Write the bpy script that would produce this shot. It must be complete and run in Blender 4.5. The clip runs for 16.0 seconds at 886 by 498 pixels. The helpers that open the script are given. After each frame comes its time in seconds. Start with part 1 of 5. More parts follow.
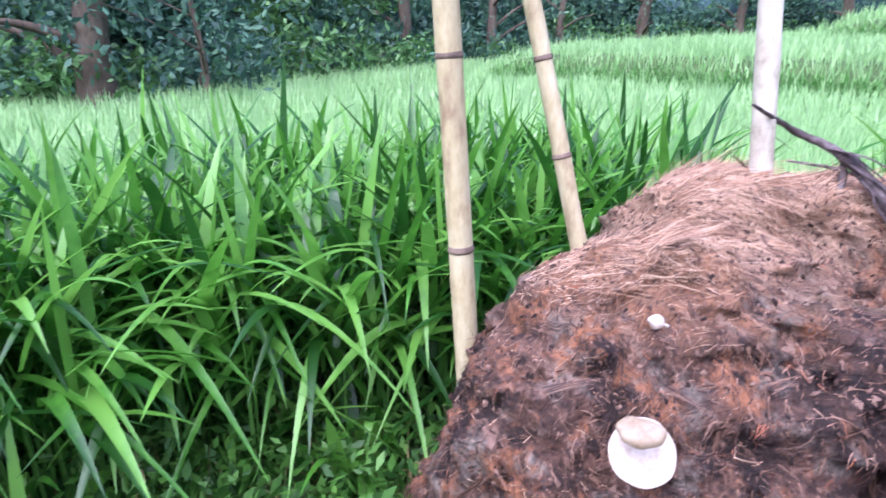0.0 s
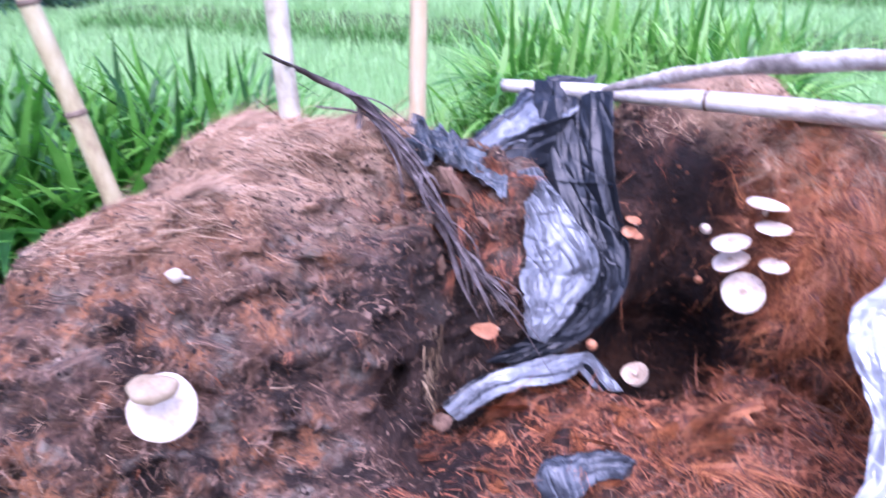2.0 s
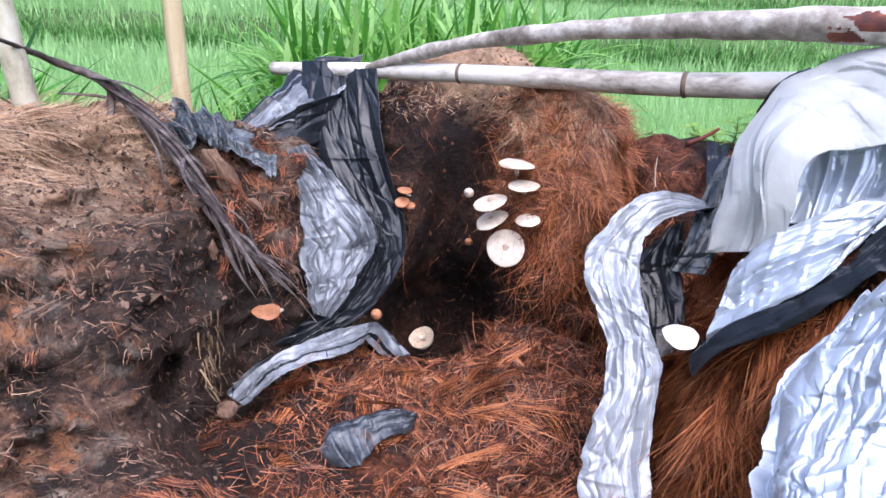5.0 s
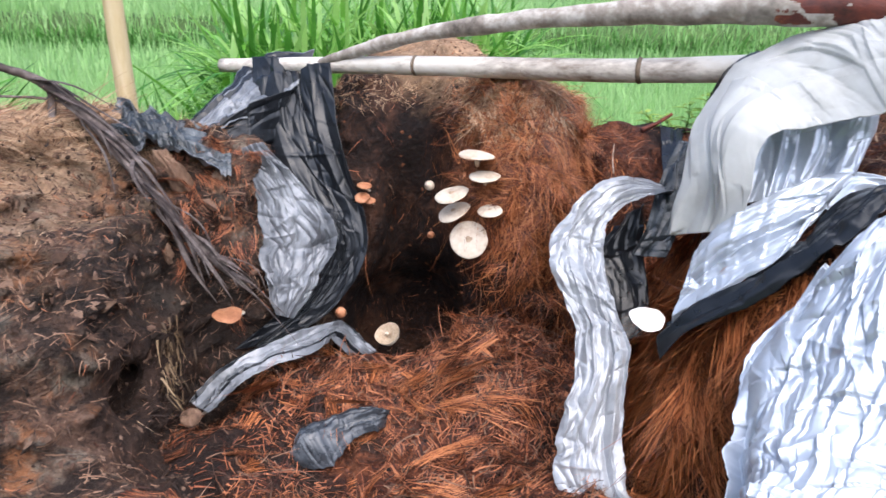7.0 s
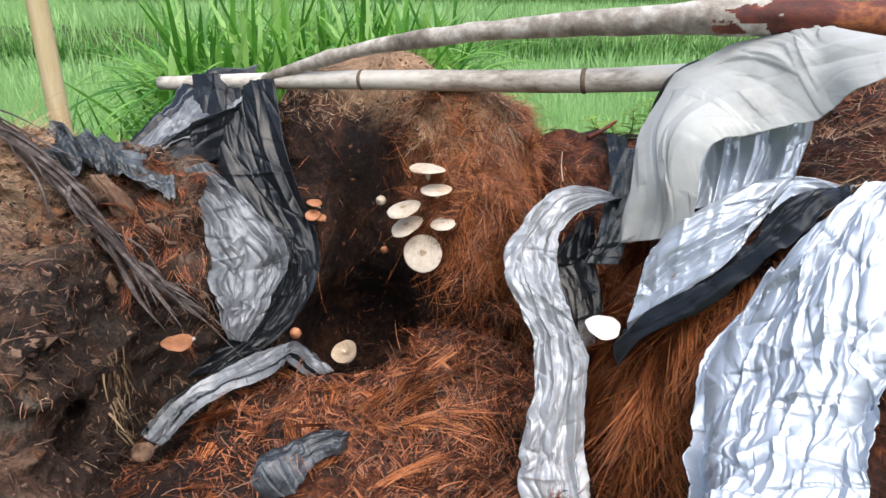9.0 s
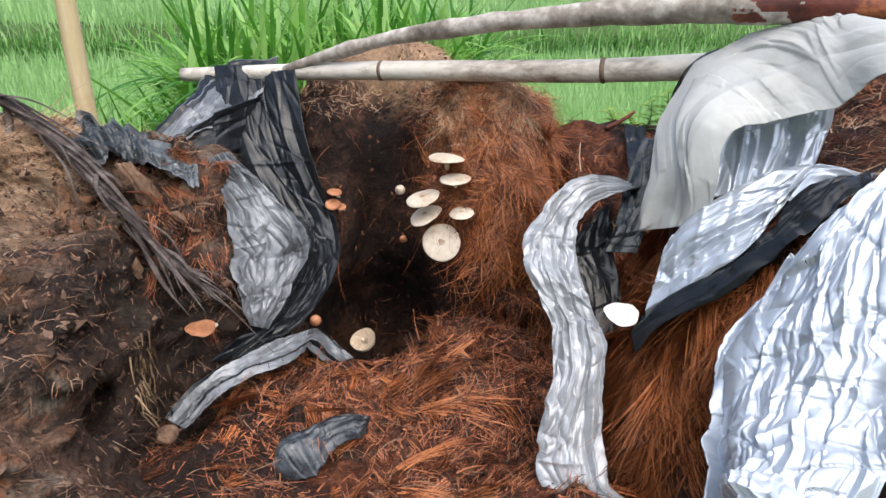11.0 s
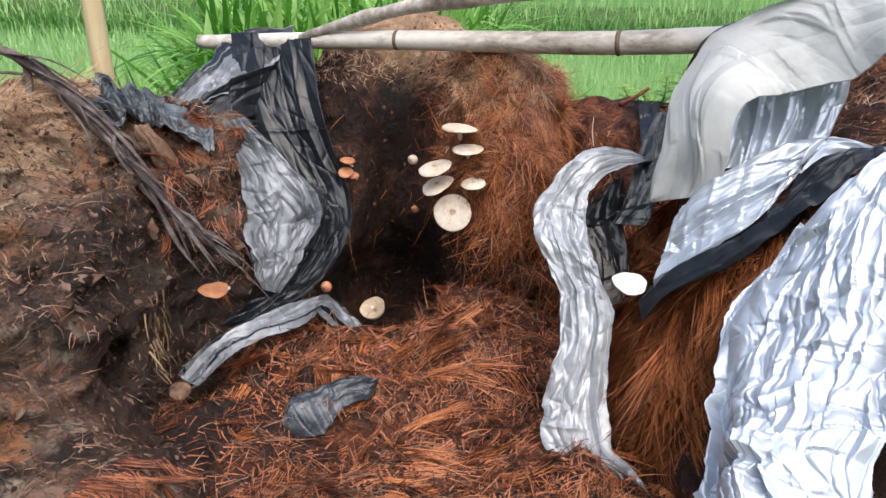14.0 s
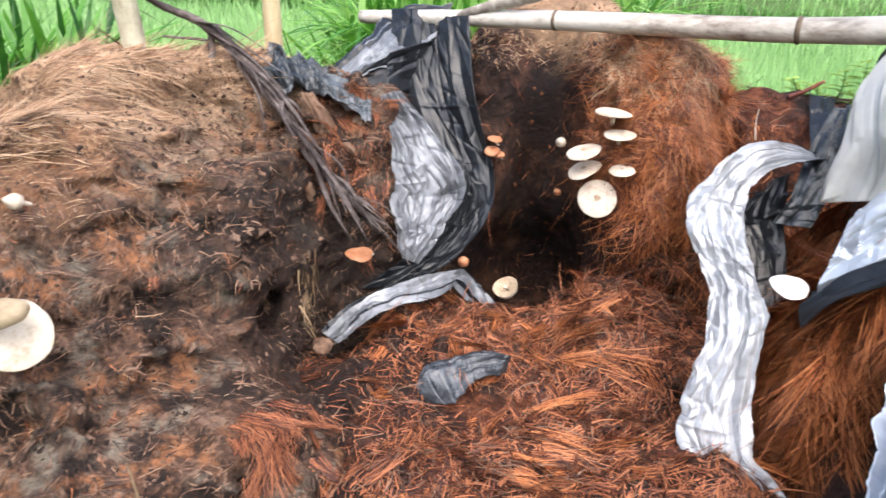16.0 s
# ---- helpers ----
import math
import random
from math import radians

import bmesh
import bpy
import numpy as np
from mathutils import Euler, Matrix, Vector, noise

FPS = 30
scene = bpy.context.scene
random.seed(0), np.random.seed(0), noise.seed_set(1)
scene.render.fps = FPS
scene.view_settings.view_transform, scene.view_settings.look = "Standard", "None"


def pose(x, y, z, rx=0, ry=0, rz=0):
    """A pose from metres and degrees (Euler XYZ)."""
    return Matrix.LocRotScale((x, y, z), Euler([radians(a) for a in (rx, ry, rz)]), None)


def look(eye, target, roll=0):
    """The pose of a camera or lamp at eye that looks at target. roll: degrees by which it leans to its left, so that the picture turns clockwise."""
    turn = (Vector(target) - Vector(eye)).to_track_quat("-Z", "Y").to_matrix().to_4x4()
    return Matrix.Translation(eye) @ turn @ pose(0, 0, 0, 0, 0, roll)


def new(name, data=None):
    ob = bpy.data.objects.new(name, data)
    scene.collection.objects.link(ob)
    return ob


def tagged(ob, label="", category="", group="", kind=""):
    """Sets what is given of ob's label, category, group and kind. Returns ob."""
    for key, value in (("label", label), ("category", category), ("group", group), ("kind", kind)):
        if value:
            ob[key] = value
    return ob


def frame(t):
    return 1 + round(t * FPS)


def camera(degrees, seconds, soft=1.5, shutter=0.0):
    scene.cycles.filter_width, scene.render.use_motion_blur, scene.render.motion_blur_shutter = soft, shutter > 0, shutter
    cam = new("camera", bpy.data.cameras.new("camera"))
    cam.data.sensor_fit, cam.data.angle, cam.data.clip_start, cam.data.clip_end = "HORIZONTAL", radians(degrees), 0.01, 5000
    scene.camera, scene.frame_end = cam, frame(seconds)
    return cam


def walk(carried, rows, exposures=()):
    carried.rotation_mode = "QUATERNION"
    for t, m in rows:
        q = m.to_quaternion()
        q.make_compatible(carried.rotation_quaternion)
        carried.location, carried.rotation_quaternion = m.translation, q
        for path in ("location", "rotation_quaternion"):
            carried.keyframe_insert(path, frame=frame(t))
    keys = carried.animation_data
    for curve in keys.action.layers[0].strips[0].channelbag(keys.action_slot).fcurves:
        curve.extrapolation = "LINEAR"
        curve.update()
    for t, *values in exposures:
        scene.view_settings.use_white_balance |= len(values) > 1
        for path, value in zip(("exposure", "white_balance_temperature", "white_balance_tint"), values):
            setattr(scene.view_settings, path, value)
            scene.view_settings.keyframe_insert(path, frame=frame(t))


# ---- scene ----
cam = camera(67.4, 16.0, soft=1.5, shutter=0.5)
PATH = [
    (0, (-0.184, -0.124, 1.209), (-1.807, 0.859, 0.577), -1.2),
    (0.5, (-0.17, -0.098, 1.223), (-1.739, 1.011, 0.67), -0.2),
    (0.6, (-0.159, -0.093, 1.215), (-1.718, 1.049, 0.699), -0.1),
    (1, (-0.112, -0.061, 1.246), (-1.5, 1.265, 0.683), 1.6),
    (1.5, (-0.071, -0.029, 1.218), (-1.14, 1.541, 0.591), 2.3),
    (2, (-0.032, 0.0, 1.201), (-0.875, 1.651, 0.451), 1.4),
    (2.4, (0.005, 0.022, 1.183), (-0.668, 1.705, 0.338), 0.5),
    (2.5, (0.025, 0.019, 1.182), (-0.624, 1.712, 0.338), 0.0),
    (3, (0.058, 0.027, 1.159), (-0.457, 1.744, 0.271), 0.2),
    (3.5, (0.067, 0.019, 1.163), (-0.442, 1.79, 0.386), 1.2),
    (4, (0.09, 0.004, 1.16), (-0.357, 1.813, 0.434), 2.6),
    (6.5, (0.051, 0.0, 1.157), (-0.218, 1.835, 0.41), 0.8),
    (7, (0.058, 0.006, 1.148), (-0.162, 1.852, 0.409), 1.1),
    (7.5, (0.046, 0.009, 1.155), (-0.047, 1.85, 0.378), -0.8),
    (8, (0.056, 0.02, 1.168), (0.007, 1.873, 0.418), -0.5),
    (8.5, (0.04, 0.017, 1.174), (-0.001, 1.882, 0.452), 0.3),
    (9, (0.051, 0.02, 1.163), (-0.024, 1.883, 0.439), 0.3),
    (9.5, (0.032, 0.017, 1.171), (-0.024, 1.873, 0.43), 0.7),
    (12, (0.051, -0.004, 1.144), (-0.096, 1.86, 0.435), -0.2),
    (12.5, (0.056, -0.001, 1.147), (-0.079, 1.872, 0.46), -0.1),
    (13, (0.061, -0.002, 1.144), (-0.054, 1.872, 0.456), -0.1),
    (13.5, (0.049, -0.017, 1.132), (-0.084, 1.83, 0.376), 0.7),
    (14, (0.041, -0.023, 1.126), (-0.101, 1.816, 0.353), 1.2),
    (14.5, (0.03, -0.035, 1.133), (-0.098, 1.797, 0.339), 0.8),
    (15, (0.024, -0.034, 1.121), (-0.288, 1.771, 0.32), 1.2),
    (15.5, (0.012, -0.036, 1.118), (-0.367, 1.751, 0.305), 2.0),
    (16, (-0.004, -0.043, 1.117), (-0.484, 1.715, 0.294), 2.0),
]
EXPOSURES = ((0, 1.55, 5200, 35), (1.5, 1.48, 5000, 42), (3.5, 1.52, 5100, 30), (5.0, 1.10, 5600, 18), (7.0, 1.00, 6000, 12), (9.0, 0.74, 6350, 8), (13.0, 0.72, 6350, 8), (14.5, 0.87, 6400, 10), (16, 1.32, 6350, 11))
walk(cam, [(t, look(eye, target, roll)) for t, eye, target, roll in PATH], EXPOSURES)


# ---- light: an overcast tropical morning ----
world = bpy.data.worlds.new("overcast_sky")
scene.world = world
world.use_nodes = True
wn = world.node_tree.nodes
sky = wn.new("ShaderNodeTexSky")
sky.sky_type = "NISHITA"
sky.sun_disc = False
sky.sun_elevation = radians(62)
sky.sun_rotation = radians(150)
sky.air_density, sky.dust_density, sky.ozone_density = 1.0, 4.0, 1.0
world.node_tree.links.new(sky.outputs["Color"], wn["Background"].inputs["Color"])
wn["Background"].inputs["Strength"].default_value = 0.15
sun = bpy.data.lights.new("sun", "SUN")
sun.energy, sun.angle, sun.color = 1.5, radians(95), (1.0, 0.97, 0.93)
sun_ob = new("sun", sun)
sun_ob.matrix_world = look((0, 0, 10), Vector((0, 0, 10)) - Vector((math.sin(radians(150)) * 0.47, math.cos(radians(150)) * 0.47, 0.88)))


# ---- materials ----
def material(name, colours, scale=6.0, fine=60.0, rough=0.8, bump=0.3, metal=0.0, island=0.0, stretch=(1, 1, 1), spec=0.4, rough_var=0.15, depth=0.004, through_light=0.0):
    """Colours mixed by two scales of noise, with relief. colours: three of (r, g, b)."""
    m = bpy.data.materials.new(name)
    m.use_nodes = True
    nt = m.node_tree
    nd, ln = nt.nodes, nt.links.new
    b = nd["Principled BSDF"]
    tc = nd.new("ShaderNodeTexCoord")
    mp = nd.new("ShaderNodeMapping")
    mp.inputs["Scale"].default_value = stretch
    ln(tc.outputs["Object"], mp.inputs["Vector"])
    big = nd.new("ShaderNodeTexNoise")
    big.inputs["Scale"].default_value, big.inputs["Detail"].default_value, big.inputs["Roughness"].default_value = scale, 5, 0.6
    small = nd.new("ShaderNodeTexNoise")
    small.inputs["Scale"].default_value, small.inputs["Detail"].default_value, small.inputs["Roughness"].default_value = fine, 4, 0.65
    ln(mp.outputs["Vector"], big.inputs["Vector"])
    ln(mp.outputs["Vector"], small.inputs["Vector"])
    mix = nd.new("ShaderNodeMath")
    mix.operation = "MULTIPLY_ADD"
    ln(small.outputs["Fac"], mix.inputs[0])
    mix.inputs[1].default_value = 0.45
    half = nd.new("ShaderNodeMath")
    half.operation = "MULTIPLY_ADD"
    half.inputs[1].default_value, half.inputs[2].default_value = 0.75, -0.10
    ln(big.outputs["Fac"], half.inputs[0])
    ln(half.outputs[0], mix.inputs[2])
    fac = mix.outputs[0]
    if island:
        geo = nd.new("ShaderNodeNewGeometry")
        add = nd.new("ShaderNodeMath")
        add.operation = "MULTIPLY_ADD"
        ln(geo.outputs["Random Per Island"], add.inputs[0])
        add.inputs[1].default_value = island
        sub = nd.new("ShaderNodeMath")
        sub.operation = "SUBTRACT"
        ln(fac, sub.inputs[0])
        sub.inputs[1].default_value = island / 2
        ln(sub.outputs[0], add.inputs[2])
        fac = add.outputs[0]
    ramp = nd.new("ShaderNodeValToRGB")
    e = ramp.color_ramp.elements
    e[0].position, e[1].position = 0.28, 0.72
    e[0].color, e[1].color = (*colours[0], 1), (*colours[2], 1)
    centre = e.new(0.5)
    centre.color = (*colours[1], 1)
    ln(fac, ramp.inputs["Fac"])
    ln(ramp.outputs["Color"], b.inputs["Base Color"])
    rv = nd.new("ShaderNodeMath")
    rv.operation = "MULTIPLY_ADD"
    rv.inputs[1].default_value, rv.inputs[2].default_value = rough_var * 2, rough - rough_var
    ln(small.outputs["Fac"], rv.inputs[0])
    ln(rv.outputs[0], b.inputs["Roughness"])
    b.inputs["Metallic"].default_value = metal
    b.inputs["Specular IOR Level"].default_value = spec
    if bump:
        bp = nd.new("ShaderNodeBump")
        bp.inputs["Strength"].default_value, bp.inputs["Distance"].default_value = bump, depth
        ln(small.outputs["Fac"], bp.inputs["Height"])
        ln(bp.outputs["Normal"], b.inputs["Normal"])
    if through_light:
        tr = nd.new("ShaderNodeBsdfTranslucent")
        ln(ramp.outputs["Color"], tr.inputs["Color"])
        ms = nd.new("ShaderNodeMixShader")
        ms.inputs[0].default_value = through_light
        ln(b.outputs[0], ms.inputs[1])
        ln(tr.outputs[0], ms.inputs[2])
        ln(ms.outputs[0], nd["Material Output"].inputs["Surface"])
    return m


def humus(name, colours, patches=(), zones=(), lines=0.5, relief=0.03):
    """Rotting fibre: ragged relief, matted fibre lines, patches of other colours. patches: (colour, scale, share, seed); zones: (place, radius, colour, share)."""
    m = bpy.data.materials.new(name)
    m.use_nodes = True
    nt = m.node_tree
    nd, ln = nt.nodes, nt.links.new
    b = nd["Principled BSDF"]
    tc = nd.new("ShaderNodeTexCoord")

    def tex(scale, detail, vec, rough=0.65):
        n = nd.new("ShaderNodeTexNoise")
        n.inputs["Scale"].default_value, n.inputs["Detail"].default_value, n.inputs["Roughness"].default_value = scale, detail, rough
        ln(vec, n.inputs["Vector"])
        return n

    def ops(op, a, c=None, d=None):
        n = nd.new("ShaderNodeMath")
        n.operation = op
        for i, v in enumerate((a, c, d)):
            if v is None:
                continue
            if isinstance(v, (int, float)):
                n.inputs[i].default_value = v
            else:
                ln(v, n.inputs[i])
        return n.outputs[0]

    def moved(vec, by):
        v = nd.new("ShaderNodeVectorMath")
        v.operation = "ADD"
        ln(vec, v.inputs[0])
        if isinstance(by, tuple):
            v.inputs[1].default_value = by
        else:
            ln(by, v.inputs[1])
        return v.outputs[0]

    pos = tc.outputs["Object"]
    bend = tex(5.5, 3, pos)
    swing = nd.new("ShaderNodeVectorMath")
    swing.operation = "SCALE"
    swing.inputs["Scale"].default_value = 0.28
    ln(bend.outputs["Color"], swing.inputs[0])
    warped = moved(pos, swing.outputs[0])
    fibres = []
    for s, shift in (((14, 95, 95), (0, 0, 0)), ((90, 16, 70), (3.1, 1.7, 0.4))):
        mp = nd.new("ShaderNodeMapping")
        mp.inputs["Scale"].default_value = s
        ln(moved(warped, shift), mp.inputs["Vector"])
        fibres.append(tex(1.0, 3, mp.outputs["Vector"], 0.6).outputs["Fac"])
    choose = tex(9, 2, pos).outputs["Fac"]
    pick = nd.new("ShaderNodeMix")
    sharp = nd.new("ShaderNodeMapRange")
    sharp.inputs["From Min"].default_value, sharp.inputs["From Max"].default_value = 0.45, 0.55
    ln(choose, sharp.inputs["Value"])
    ln(sharp.outputs["Result"], pick.inputs["Factor"])
    ln(fibres[0], pick.inputs["A"])
    ln(fibres[1], pick.inputs["B"])
    line = pick.outputs["Result"]
    big, small = tex(8, 5, pos).outputs["Fac"], tex(75, 4, pos).outputs["Fac"]
    clod = tex(26, 6, warped, 0.7).outputs["Fac"]
    fac = ops("MULTIPLY_ADD", big, 0.55, ops("MULTIPLY_ADD", small, 0.30, ops("MULTIPLY_ADD", line, lines, ops("MULTIPLY_ADD", clod, 0.35, -0.10 - 0.5 * lines))))
    ramp = nd.new("ShaderNodeValToRGB")
    e = ramp.color_ramp.elements
    e[0].position, e[1].position = 0.30, 0.74
    e[0].color, e[1].color = (*colours[0], 1), (*colours[2], 1)
    e.new(0.50).color = (*colours[1], 1)
    ln(fac, ramp.inputs["Fac"])
    colour = ramp.outputs["Color"]

    def blend(mask, tone, colour):
        mx = nd.new("ShaderNodeMix")
        mx.data_type = "RGBA"
        ln(mask, mx.inputs["Factor"])
        ln(colour, mx.inputs[6])
        tint = nd.new("ShaderNodeMix")
        tint.data_type = "RGBA"
        tint.inputs[6].default_value = (*[c * 0.35 for c in tone], 1)
        tint.inputs[7].default_value = (*[min(c * 1.6, 1) for c in tone], 1)
        ln(ops("MULTIPLY_ADD", fac, 2.0, -0.5), tint.inputs["Factor"])
        ln(tint.outputs[2], mx.inputs[7])
        return mx.outputs[2]

    for tone, scale, share, seed in patches:
        n = tex(scale, 5, moved(pos, (seed * 1.7, seed * 0.9, seed * 2.3)), 0.6).outputs["Fac"]
        r = nd.new("ShaderNodeMapRange")
        r.inputs["From Min"].default_value, r.inputs["From Max"].default_value = 0.62 - share * 0.3, 0.72 - share * 0.3
        ln(n, r.inputs["Value"])
        colour = blend(r.outputs["Result"], tone, colour)
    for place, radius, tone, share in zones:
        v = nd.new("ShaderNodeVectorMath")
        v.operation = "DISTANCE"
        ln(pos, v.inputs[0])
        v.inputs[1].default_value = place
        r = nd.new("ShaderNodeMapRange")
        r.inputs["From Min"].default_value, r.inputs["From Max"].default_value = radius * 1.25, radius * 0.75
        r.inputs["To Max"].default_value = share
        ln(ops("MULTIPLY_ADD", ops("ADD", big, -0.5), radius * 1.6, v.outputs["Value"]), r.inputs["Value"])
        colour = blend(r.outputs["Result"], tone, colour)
    ln(colour, b.inputs["Base Color"])
    b.inputs["Roughness"].default_value = 0.8
    b.inputs["Specular IOR Level"].default_value = 0.35
    last = None
    for h, strength, dist in ((clod, 0.9, relief), (line, 0.9, 0.009), (small, 0.8, 0.007)):
        bp = nd.new("ShaderNodeBump")
        bp.inputs["Strength"].default_value, bp.inputs["Distance"].default_value = strength, dist
        ln(h, bp.inputs["Height"])
        if last:
            ln(last, bp.inputs["Normal"])
        last = bp.outputs["Normal"]
    ln(last, b.inputs["Normal"])
    return m


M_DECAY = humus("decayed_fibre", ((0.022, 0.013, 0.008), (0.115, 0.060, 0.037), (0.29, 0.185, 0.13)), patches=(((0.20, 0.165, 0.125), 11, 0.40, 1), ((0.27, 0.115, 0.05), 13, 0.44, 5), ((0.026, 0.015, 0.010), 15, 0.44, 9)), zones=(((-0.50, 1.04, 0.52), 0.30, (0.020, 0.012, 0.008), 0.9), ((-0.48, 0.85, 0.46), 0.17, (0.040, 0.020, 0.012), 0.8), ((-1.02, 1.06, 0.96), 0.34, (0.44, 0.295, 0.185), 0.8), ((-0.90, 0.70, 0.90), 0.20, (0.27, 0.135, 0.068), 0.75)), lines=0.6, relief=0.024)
# lobe zone: its own red fibre, brightened to stand for light on it
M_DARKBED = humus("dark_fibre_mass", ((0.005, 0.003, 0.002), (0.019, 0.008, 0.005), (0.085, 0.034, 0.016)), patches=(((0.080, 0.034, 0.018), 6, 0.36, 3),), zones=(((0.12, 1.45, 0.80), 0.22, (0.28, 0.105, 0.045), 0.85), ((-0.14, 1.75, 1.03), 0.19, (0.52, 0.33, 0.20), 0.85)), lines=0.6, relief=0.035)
M_CRUST = material("decayed_crumb", ((0.020, 0.011, 0.007), (0.085, 0.046, 0.029), (0.20, 0.125, 0.085)), 9, 70, 0.9, 0.5, island=0.45)
M_DARKCRUMB = material("dark_crumb", ((0.008, 0.004, 0.003), (0.045, 0.017, 0.009), (0.16, 0.06, 0.026)), 9, 70, 0.85, 0.3, island=0.8)
M_STRAW = material("bleached_fibre", ((0.17, 0.085, 0.042), (0.40, 0.235, 0.130), (0.60, 0.42, 0.27)), 12, 90, 0.75, 0.0, island=0.6)
# near-black zones: moist fibre, plus painted shade in the pit and crevice
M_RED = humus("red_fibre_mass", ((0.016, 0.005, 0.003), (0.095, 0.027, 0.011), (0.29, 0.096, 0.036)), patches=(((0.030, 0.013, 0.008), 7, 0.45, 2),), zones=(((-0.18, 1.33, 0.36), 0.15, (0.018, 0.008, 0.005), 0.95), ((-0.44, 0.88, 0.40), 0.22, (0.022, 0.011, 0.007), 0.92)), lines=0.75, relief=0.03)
M_STRAND = material("red_fibre_strand", ((0.045, 0.013, 0.007), (0.18, 0.053, 0.022), (0.39, 0.145, 0.064)), 14, 70, 0.6, 0.0, island=0.8, spec=0.35)
M_HAIR = material("combed_fibre_strand", ((0.09, 0.024, 0.008), (0.35, 0.100, 0.030), (0.57, 0.215, 0.078)), 14, 70, 0.5, 0.0, island=0.8, spec=0.45)
M_DARKSTRAND = material("dark_fibre_strand", ((0.030, 0.016, 0.010), (0.105, 0.052, 0.030), (0.25, 0.145, 0.09)), 9, 70, 0.65, 0.0, island=0.7)
M_SILVER = material("silver_film", ((0.41, 0.455, 0.52), (0.50, 0.55, 0.62), (0.58, 0.63, 0.695)), 7, 30, 0.34, 0.06, metal=0.38, depth=0.002, spec=0.5, rough_var=0.06)
M_STRIP = material("dirty_silver_film", ((0.26, 0.27, 0.285), (0.39, 0.405, 0.425), (0.48, 0.50, 0.52)), 16, 60, 0.38, 0.08, metal=0.30, depth=0.002, spec=0.5, rough_var=0.06)
M_RAG = material("wet_grey_film", ((0.010, 0.012, 0.015), (0.040, 0.046, 0.054), (0.10, 0.112, 0.128)), 14, 50, 0.28, 0.25, depth=0.003, spec=0.6)
M_TEAL = material("dull_dark_film", ((0.010, 0.012, 0.014), (0.030, 0.037, 0.042), (0.15, 0.17, 0.185)), 14, 50, 0.3, 0.2, depth=0.003, spec=0.6)
M_HUSK = material("palm_husk", ((0.07, 0.038, 0.024), (0.21, 0.125, 0.080), (0.38, 0.26, 0.18)), 26, 110, 0.85, 0.9, depth=0.008, stretch=(1, 1, 0.35))
M_BLACK = material("black_film", ((0.006, 0.007, 0.009), (0.010, 0.012, 0.015), (0.024, 0.027, 0.032)), 8, 45, 0.30, 0.2, depth=0.002, spec=0.45, rough_var=0.1)
M_GREYFILM = material("weathered_black_film", ((0.05, 0.055, 0.062), (0.17, 0.18, 0.195), (0.34, 0.355, 0.375)), 9, 50, 0.34, 0.15, depth=0.002, spec=0.5, metal=0.2, stretch=(1, 1, 0.3))
M_WHITE = material("milky_sheet", ((0.50, 0.50, 0.47), (0.645, 0.655, 0.635), (0.74, 0.75, 0.74)), 5, 25, 0.42, 0.2, depth=0.002, spec=0.5, through_light=0.3)
M_BAMBOO = material("weathered_bamboo", ((0.22, 0.13, 0.075), (0.50, 0.42, 0.22), (0.69, 0.64, 0.40)), 11, 60, 0.5, 0.25, stretch=(1, 1, 0.4))
M_SLAT = material("split_bamboo", ((0.40, 0.28, 0.13), (0.60, 0.47, 0.26), (0.72, 0.61, 0.40)), 9, 60, 0.55, 0.2, stretch=(1, 1, 0.2))
M_PALE = material("pale_bamboo", ((0.20, 0.14, 0.09), (0.58, 0.53, 0.38), (0.78, 0.75, 0.62)), 10, 55, 0.5, 0.25, stretch=(0.5, 1, 0.5))
M_NODE = material("bamboo_node", ((0.09, 0.06, 0.04), (0.17, 0.12, 0.08), (0.30, 0.22, 0.15)), 20, 80, 0.7, 0.4)
M_SHRED = material("rotten_wood_shred", ((0.05, 0.030, 0.016), (0.15, 0.095, 0.048), (0.30, 0.205, 0.115)), 12, 90, 0.7, 0.3, island=0.6)
M_LOG = material("peeling_bark", ((0.055, 0.043, 0.034), (0.35, 0.305, 0.26), (0.82, 0.79, 0.75)), 11, 45, 0.7, 0.5)
M_POLE = material("stained_bamboo", ((0.14, 0.09, 0.06), (0.72, 0.66, 0.58), (0.86, 0.84, 0.80)), 7, 60, 0.5, 0.3, stretch=(0.35, 1, 1))
M_WOUND = material("stripped_red_wood", ((0.030, 0.012, 0.010), (0.15, 0.036, 0.022), (0.64, 0.24, 0.075)), 11, 60, 0.6, 0.5, stretch=(0.7, 1, 1))
M_FROND = material("dry_frond", ((0.018, 0.012, 0.011), (0.066, 0.048, 0.042), (0.20, 0.165, 0.15)), 20, 90, 0.7, 0.3, island=0.4)
M_CAP = material("mushroom_cap", ((0.42, 0.29, 0.19), (0.64, 0.545, 0.43), (0.75, 0.68, 0.58)), 22, 120, 0.55, 0.15, depth=0.001)
M_CREAM = material("creamy_mushroom_cap", ((0.38, 0.29, 0.20), (0.53, 0.45, 0.35), (0.61, 0.545, 0.45)), 30, 120, 0.6, 0.15, depth=0.001)
M_BEIGECAP = material("beige_mushroom_cap", ((0.19, 0.13, 0.07), (0.32, 0.245, 0.15), (0.43, 0.345, 0.23)), 40, 120, 0.55, 0.15, depth=0.001)
M_TANCAP = material("tan_mushroom_cap", ((0.24, 0.085, 0.036), (0.43, 0.18, 0.085), (0.58, 0.31, 0.17)), 26, 120, 0.5, 0.15, depth=0.001)
M_WHITECAP = material("white_mushroom_cap", ((0.62, 0.57, 0.50), (0.76, 0.72, 0.66), (0.82, 0.79, 0.74)), 26, 120, 0.5, 0.1, depth=0.001)
